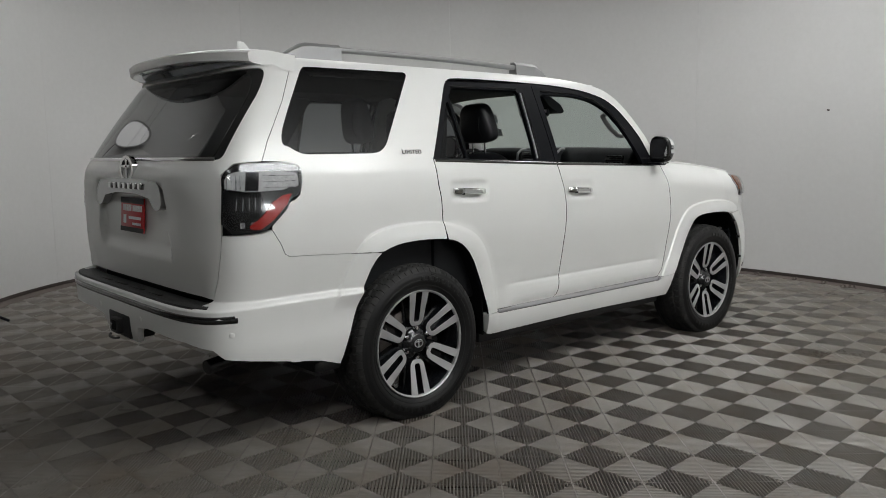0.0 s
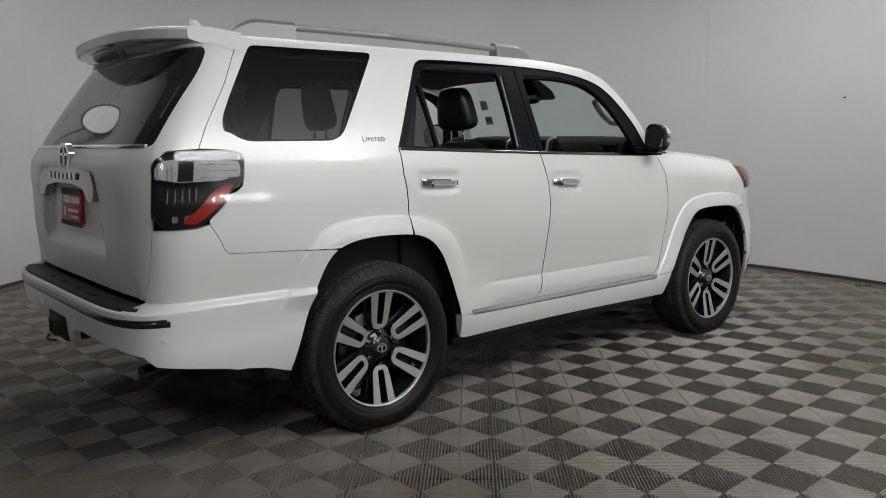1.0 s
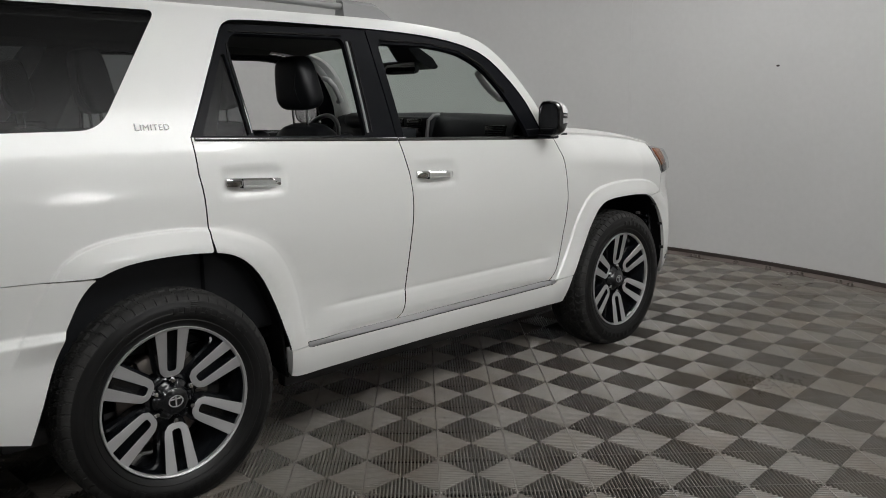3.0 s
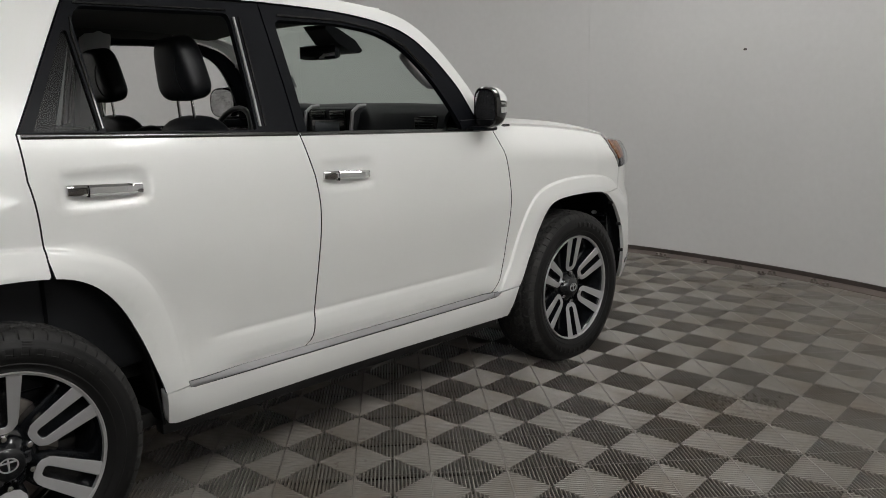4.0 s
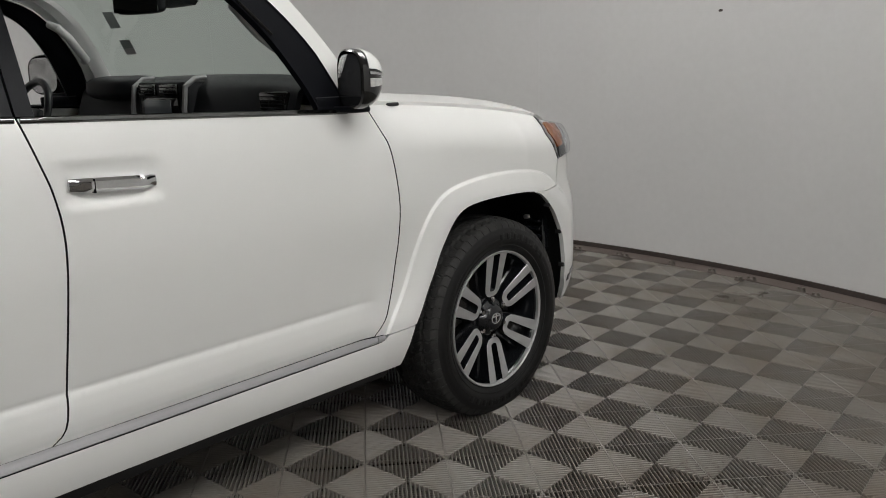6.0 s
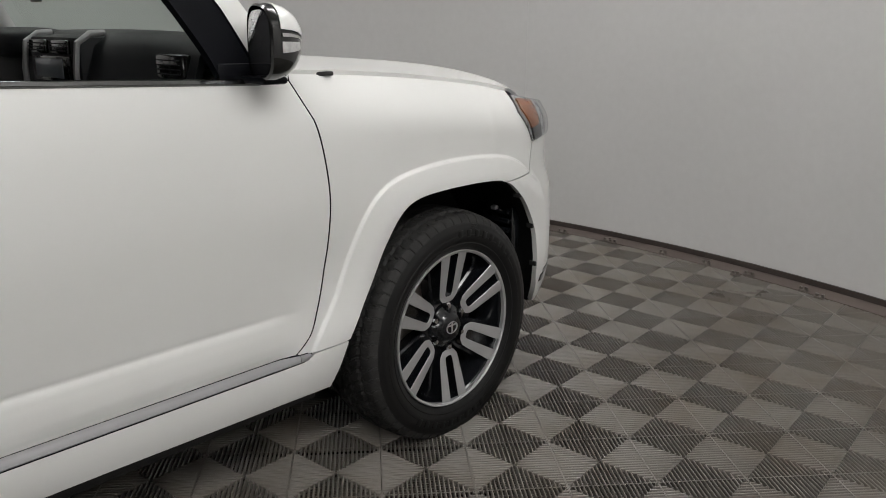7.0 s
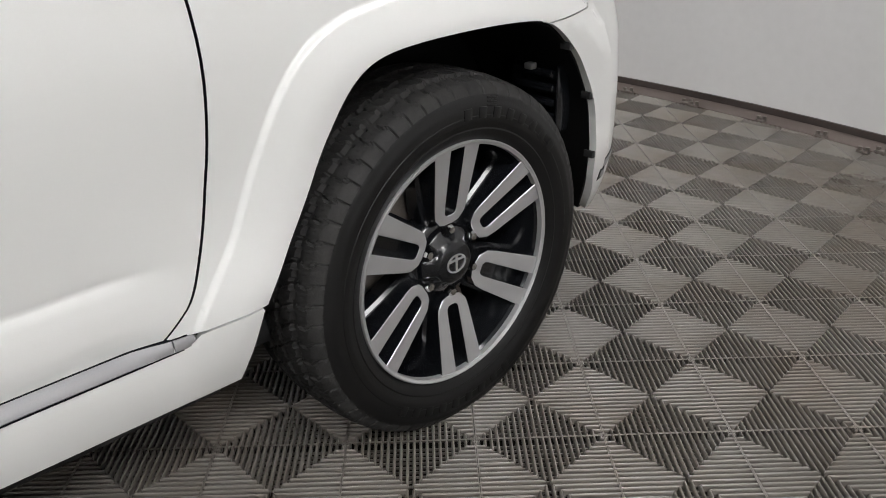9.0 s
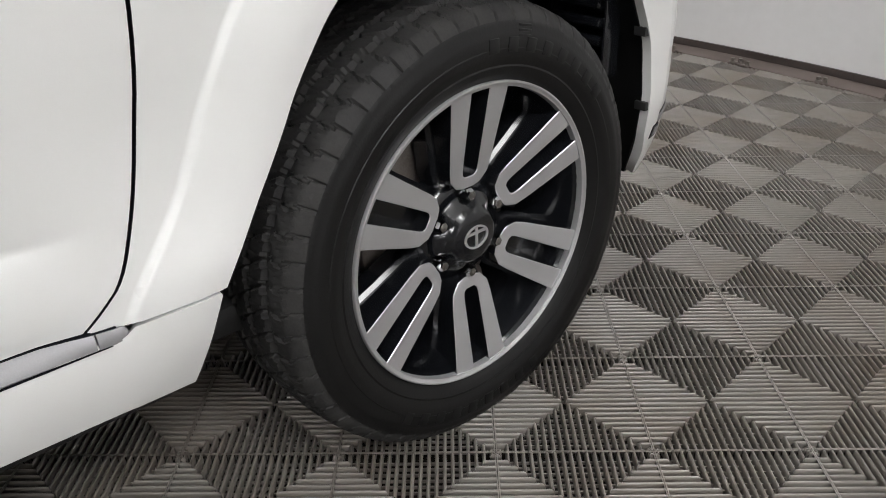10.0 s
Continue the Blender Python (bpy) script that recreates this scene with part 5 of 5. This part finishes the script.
for sx in (-0.200, 0.185):
    part("stack_trim", tube([(sx, 1.905, 1.05), (sx, 1.903, 1.25), (sx, 1.915, 1.33), (sx, 1.955, 1.357), (sx, 2.0, 1.36)], 0.010, 8), SATIN, stack)
for x0 in (0.60,):
    part("air_vent", box((x0, 1.935, 1.245), (x0 + 0.14, 1.97, 1.310), 0.01), BLACK_GLOSS, car)
    for k in range(4):
        part("vent_slat", box((x0 + 0.01, 1.930, 1.257 + 0.012 * k), (x0 + 0.13, 1.937, 1.260 + 0.012 * k)), CABIN, car)
wheel_ring = lathe([(0.014 * math.cos(a), 0.185 + 0.014 * math.sin(a)) for a in np.linspace(0, math.tau, 11)[:-1]], 40, True)
bmesh.ops.transform(wheel_ring, matrix=pose(-0.40, 1.56, 1.19, 0, 0, -90) @ pose(0, 0, 0, 0, -24, 0), verts=wheel_ring.verts)
sw = part("steering_wheel", wheel_ring, LEATHER, car, "black leather steering wheel")
part("steering_hub", pad((-0.40, 1.58, 1.185), (0.09, 0.03, 0.08), (-24, 0, 0)), CABIN, sw)
for a in (0.0, math.pi, -math.pi / 2):
    part("steering_spoke", tube([(-0.40, 1.58, 1.185), (-0.40 + 0.18 * math.cos(a), 1.565, 1.19 + 0.16 * math.sin(a))], 0.014, 8), CABIN, sw)
part("binnacle", pad((-0.40, 1.98, 1.325), (0.20, 0.12, 0.05)), CABIN, car)
iv = part("interior_mirror", pad((0.018, 1.86, 1.624), (0.115, 0.022, 0.036), (0, 0, 18), 4.5), CABIN, car, "black interior mirror")
part("mirror_glass", box((-0.105, -0.0235, -0.030), (0.105, -0.0215, 0.030), 0, pose(0.018, 1.86, 1.624, 0, 0, 18)), MIRROR, iv, smooth=0)
part("sensor_housing", grid_bm([[(0.07 + w * k, y, z) for k in (-1, -0.6, 0.6, 1)] + [(0.07 + w * k, y, z - d) for k in (0.8, -0.8)] for y, z, w, d in ((1.80, 1.748, 0.10, 0.02), (1.86, 1.725, 0.11, 0.06), (1.95, 1.675, 0.12, 0.055), (2.0, 1.628, 0.11, 0.012))], close=True), CABIN, car)
for s in BOTH:
    part("grab_handle", tube([(s * 0.690, 1.815, 1.590), (s * 0.652, 1.835, 1.573), (s * 0.648, 1.875, 1.535), (s * 0.664, 1.915, 1.487), (s * 0.690, 1.955, 1.447), (s * 0.735, 1.965, 1.440)], [0.014, 0.018, 0.017, 0.017, 0.018, 0.014], 12), GREY_TRIM, car)
    part("pillar_trim", grid_bm([[tuple(Vector((s * p.x, p.y, p.z)) * 1.0 + Vector((s * dx, dy, dz))) for dx, dy, dz in ((-0.02, -0.01, -0.02), (-0.055, -0.035, -0.04), (-0.075, 0.0, -0.035), (-0.07, 0.03, -0.03))] for p in [Vector(skin(q, z)) for q, z in ROOF_EDGE if q > 1.55]], 0.004), GREY_TRIM, car)
    for y0, y1 in ((0.62, 1.06), (1.11, 1.66)):
        part("door_lining", box((s * 0.80 - 0.035, y0 - 0.45 if y0 < 1 else y0, 0.55), (s * 0.80 + 0.035, y1, 1.262 if y0 > 1 else 1.285), 0.03), CABIN, car)
    part("pillar_lining", grid_bm([[(s * (skin(y, z).x - d), y, z) for y, d in ((0.96, 0.05), (0.975, 0.075), (1.04, 0.085), (1.10, 0.075), (1.115, 0.05))] for z in np.linspace(1.26, 1.74, 8)], 0.004), GREY_TRIM, car)
    part("pillar_lining", grid_bm([[(s * (skin(y, z).x - d), y, z) for y, d in ((-0.02 + (z - 1.3) * 0.5, 0.04), (0.03 + (z - 1.3) * 0.5, 0.07), (0.20 + (z - 1.3) * 0.4, 0.06), (0.24 + (z - 1.3) * 0.4, 0.03))] for z in np.linspace(1.26, 1.74, 8)], 0.004), CABIN, car)
    part("cargo_lining", box((s * 0.78 - 0.04, -0.95, 0.55), (s * 0.78 + 0.04, 0.18, 1.36), 0.03), CABIN, car)
for s in BOTH:
    part("roof_side_trim", grid_bm([[(s * (skin(y, 1.70).x - 0.034), y, 1.722), (s * (skin(y, 1.72).x - 0.05), y, 1.716), (s * (skin(y, 1.74).x - 0.075), y, 1.735), (s * (skin(y, 1.77).x - 0.09), y, 1.775)] for y in np.linspace(-0.45, 1.42, 14)], 0.004), HEADLINER, car)
part("cabin_floor", box((-0.78, -0.98, 0.50), (0.78, 2.1, 0.54), 0.0), CABIN, car)
part("firewall", box((-0.80, 2.1, 0.5), (0.80, 2.16, 1.2)), CABIN, car)
part("gate_lining", box((-0.72, -1.0, 0.55), (0.72, -0.95, 1.30), 0.02), CABIN, car)
for x, y, z, h in ((-0.57, 2.032, 1.607, 0.075), (-0.585, 2.10, 1.496, 0.070)):
    part("windscreen_sticker", box((-0.030, -0.001, -h / 2), (0.030, 0.0, h / 2), 0, pose(x, y, z, 30, 0, 18)), STICKER, car, smooth=0)

# ---- the room ----
CX, CY, RA, RB = -0.3, 1.7, 5.20, 3.90
HIGH = 3.75


def ring(a, off=0.0):
    """A point of the curved wall's plan at an angle in degrees; off: metres outwards."""
    c, s = math.cos(radians(a)), math.sin(radians(a))
    n = Vector((c / RA, s / RB)).normalized()
    return CX + RA * c + n.x * off, CY + RB * s + n.y * off


def curved(name, a0, a1, z0, z1, o0, o1, material, kind="structure", label="", parent=None, step=1.5):
    n = max(2, int((a1 - a0) / step))
    rows = []
    for i in range(n + 1):
        a = a0 + (a1 - a0) * i / n
        p, q = ring(a, o0), ring(a, o1)
        rows.append([(*p, z0), (*p, z1), (*q, z1), (*q, z0)])
    bm = grid_bm(rows, close=True)
    bm.verts.ensure_lookup_table()
    bm.faces.new(bm.verts[:4])
    bm.faces.new(bm.verts[len(bm.verts) - 4:])
    bmesh.ops.recalc_face_normals(bm, faces=bm.faces)
    ob = part(name, bm, material, parent, "", 30)
    return ob if parent else tagged(ob, label, "wall", kind=kind)


# Past 232 degrees the wall is unseen, added so the rear glass mirrors white.
wall = curved("wall_curved", -12, 256, 0.034, HIGH, 0.006, 0.12, WALL, label="curved white painted studio wall with faint board joints")
SEAMS = [-12, 20, 52, 96.6, 133.3, 170, 208, 256]
for a0, a1 in zip(SEAMS, SEAMS[1:]):
    for z0, z1 in ((0.034, 1.708), (1.7084, HIGH)):
        curved("wall_board", a0 + 0.009, a1 - 0.009, z0, z1, 0.0, 0.005, WALL, parent=wall)
tagged(curved("baseboard", -12, 256, 0.004, 0.036, -0.014, 0.03, SKIRT), "dark brown wooden skirting under the wall", "skirting", kind="structure")
tagged(curved("floor_margin", -12, 256, -0.016, 0.0025, -0.150, 0.06, MARGIN, label="bare brown strip of floor along the wall foot"), category="floor")


def wall_box(name, a, b, label):
    ob = part(name, box(a, b), PLAIN, None, "", 0)
    return tagged(ob, label, "wall", kind="structure")


wall_box("wall_south", (-7.5, -7.2, -0.014), (8.0, -7.0, HIGH), "plain grey wall behind the studio")
wall_box("wall_west", (-7.5, -7.0, -0.014), (-7.3, 7.0, HIGH), "plain grey side wall")
wall_box("wall_east", (7.8, -7.0, -0.014), (8.0, 7.0, HIGH), "plain grey side wall")
wall_box("wall_north", (-7.5, 7.0, -0.014), (8.0, 7.2, HIGH), "plain grey end wall")
tagged(part("ceiling", box((-7.5, -7.2, HIGH), (8.0, 7.2, HIGH + 0.1)), CEILING, None, "", 0), "pale painted ceiling", "ceiling", kind="structure")

# a small dark mark on the wall
x, y = ring(80.5, -0.002)
spot = part("wall_mark", pad((0, 0, 0), (0.014, 0.003, 0.008)), SKIRT, None, "small dark scuff on the white wall")
spot.matrix_world = pose(x, y, 1.70, 0, 0, -4)
tagged(spot, category="mark")
# ---- ceiling lights and lamps out of view ----
def ceiling_light(x, y, w, h):
    ob = thing("ceiling_light", "unseen white framed flat ceiling light panel", "ceiling light", (x, y, HIGH), "studio ceiling lights")
    bm = bmesh.new()
    for a, b in (((-w / 2 - 0.03, -h / 2 - 0.03, -0.05), (-w / 2, h / 2 + 0.03, 0)), ((w / 2, -h / 2 - 0.03, -0.05), (w / 2 + 0.03, h / 2 + 0.03, 0)), ((-w / 2, -h / 2 - 0.03, -0.05), (w / 2, -h / 2, 0)), ((-w / 2, h / 2, -0.05), (w / 2, h / 2 + 0.03, 0))):
        box_into(bm, a, b)
    part("frame", bm, WALL, ob, smooth=0)
    part("diffuser", box((-w / 2, -h / 2, -0.035), (w / 2, h / 2, -0.03)), DIFFUSER, ob, smooth=0)
    return ob


def soft_lamp(x, y, z, aim, size, strong):
    """A round lamp head on a stand; none is in view, and some are added fill."""
    ob = thing("studio_lamp", "unseen round white lamp on a grey stand, two of five added as fill", "studio lamp", (x, y, 0), "studio lamps beside the car")
    m = Matrix.Translation((-x, -y, 0)) @ look((x, y, z), aim)
    away = Vector((x - aim[0], y - aim[1], 0)).normalized() * 0.13
    bx, by = away.x, away.y
    turn = m @ pose(0, 0, 0, 0, 90, 0)
    shell_bm = lathe([(0.002, size / 2), (0.002, size / 2 + 0.02), (-0.03, size / 2 + 0.02), (-0.11, size / 4), (-0.11, 0.0)], 40)
    bmesh.ops.transform(shell_bm, matrix=turn, verts=shell_bm.verts)
    part("housing", shell_bm, PLAIN, ob)
    disc = lathe([(-0.004, size / 2), (0.0, size / 2), (0.0, 0.0)], 40)
    bmesh.ops.transform(disc, matrix=turn, verts=disc.verts)
    part("diffuser", disc, LAMP_GLOW if strong else LAMP_WEAK, ob, smooth=0)
    part("pole", tube([(bx, by, 0.0), (bx, by, z)], 0.014, 10), PLAIN, ob)
    for a in (90, 210, 330):
        part("foot", tube([(bx, by, 0.25), (bx + 0.4 * math.cos(radians(a)), by + 0.4 * math.sin(radians(a)), 0.012)], 0.012, 8), BLACK_TRIM_GAP, ob)


for row in SOFT:
    soft_lamp(*row)
for x, y, w, h in LIGHTS:
    ceiling_light(x, y, w, h)

# ---- wall foot: loose brackets and grit ----
def bracket(a, off, scale=1.0):
    x, y = ring(a, -off)
    ob = thing("floor_bracket", "small dull metal bracket lying at the wall foot", "bracket", (x, y, 0.0), "brackets along the wall foot")
    ob.rotation_euler = (0, 0, radians(a + 90))
    part("plate", box((-0.045 * scale, -0.012, 0.0), (0.045 * scale, 0.012, 0.012), 0.003), RUST, ob)
    part("bolt", tube([(-0.028 * scale, 0, 0.010), (-0.028 * scale, 0, 0.030)], 0.010, 8), RUST, ob)
    part("bolt", tube([(0.028 * scale, 0, 0.010), (0.028 * scale, 0, 0.026)], 0.010, 8), RUST, ob)


for a, off in BRACKETS:
    bracket(a, off - 0.06, 0.45 + 0.35 * random.random())

# ---- floor of ribbed tiles ----
S, TURN = 0.29, 48.0
OX, OY = 1.02, 2.73
UX, UY = math.cos(radians(TURN)), math.sin(radians(TURN))
RIBS = 20


def tile_arrays(fine=True):
    """A tile: four triangles of ribs, each set square to its own edge, over cross bars, inside a thin seam."""
    vs, fs = [], []

    def rib(x, w, y0, r):
        # a rounded rib from the tile's edge to the diagonal, turned by r quarter turns
        c, s = ((1, 0), (0, 1), (-1, 0), (0, -1))[r]
        k = len(vs)
        prof = ((-w, -0.018), (-w, -0.0080), (-w * 0.82, -0.0030), (-w * 0.46, -0.0009), (0.0, 0.0), (w * 0.46, -0.0009), (w * 0.82, -0.0030), (w, -0.0080), (w, -0.018))
        for dx, z in prof:
            for y in (y0, -abs(x + dx) - 0.001):
                vs.append(((x + dx) * c - y * s, (x + dx) * s + y * c, z))
        for i in range(8):
            a = k + 2 * i
            fs.append((a, a + 2, a + 3, a + 1))
        fs.append(tuple(k + 3 + 2 * i for i in range(7)))

    h, p = S / 2, S / RIBS
    for r in range(4):
        for i in range(RIBS):
            x = -h + (i + 0.5) * p
            rib(x, p * 0.235, -h + 0.002, r)
        if fine:
            for i in range(RIBS // 2 - 1):
                y = -h + (i + 1.0) * p
                c, s = ((1, 0), (0, 1), (-1, 0), (0, -1))[r]
                k = len(vs)
                for b, z in ((y - 0.0012, -0.018), (y - 0.0012, -0.0118), (y + 0.0012, -0.0118), (y + 0.0012, -0.018)):
                    for a in (-abs(y), abs(y)):
                        vs.append((a * c - b * s, a * s + b * c, z))
                fs.extend((k + 2 * q, k + 2 * q + 1, k + 2 * q + 3, k + 2 * q + 2) for q in range(3))
        c, s = ((1, 0), (0, 1), (-1, 0), (0, -1))[r]
        k = len(vs)
        for a, b in ((-h, -h + 0.0005), (h, -h + 0.0005), (h - 0.002, -h + 0.0026), (-h + 0.002, -h + 0.0026)):
            vs.append((a * c - b * s, a * s + b * c, 0.0))
        fs.append((k, k + 1, k + 2, k + 3))
    return vs, fs


# Slab below the tiles; its near-black colour carries the shade in the gaps.
floor = part("floor", box((-7.3, -7.0, -0.10), (7.8, 7.0, -0.020)), SHADED_SLAB, None, "", 0)
tagged(floor, "grey-brown ribbed interlocking plastic tile floor", "floor", kind="structure")
v0, f0 = tile_arrays()
tile_me = bpy.data.meshes.new("floor_tile")
tile_me.from_pydata(v0, [], f0)
tile_me.materials.append(TILE)
tile_me.shade_smooth()
tile_me.set_sharp_from_angle(angle=radians(50))
near, rest = [], []
for i in range(-36, 37):
    for j in range(-36, 37):
        x, y = OX + (i + 0.5) * S * UX + (j + 0.5) * S * UY, OY + (i + 0.5) * S * UY - (j + 0.5) * S * UX
        r = ((x - CX) / (RA + 0.28)) ** 2 + ((y - CY) / (RB + 0.28)) ** 2
        if r > 1 and not (y < 0.4 and -4.6 < x < 5.6 and y > -4.2):
            continue
        if 0.62 < x < 3.05 and -0.35 < y < 4.9 and x - 0.62 < 1.1 + 0.42 * (5.5 - y) * 0.9 and r < 1:
            near.append((x, y))
        else:
            rest.append((x, y))
near.sort(key=lambda p: abs(p[0] - 1.6) + 0.3 * abs(p[1] - 2.4))
near, rest = near[:300], rest + near[300:]
for x, y in near:
    ob = new("floor_tile", tile_me)
    ob.matrix_world = pose(x, y, 0, 0, 0, TURN)
    ob.parent = floor
va = np.array(v0)
co = va[:, :2] @ np.array([[UX, UY], [-UY, UX]])
base = np.c_[co, va[:, 2]]
allv = np.concatenate([base + (x, y, 0) for x, y in rest])
me = bpy.data.meshes.new("far_floor_tiles")
n = len(va)
me.from_pydata(allv.tolist(), [], [tuple(i + k * n for i in f) for k in range(len(rest)) for f in f0])
me.shade_smooth()
me.set_sharp_from_angle(angle=radians(50))
me.materials.append(TILE_FAR)
far = new("far_floor_tiles", me)
far.parent = floor
tagged(far, "grey-brown ribbed tiles", kind="stuff")
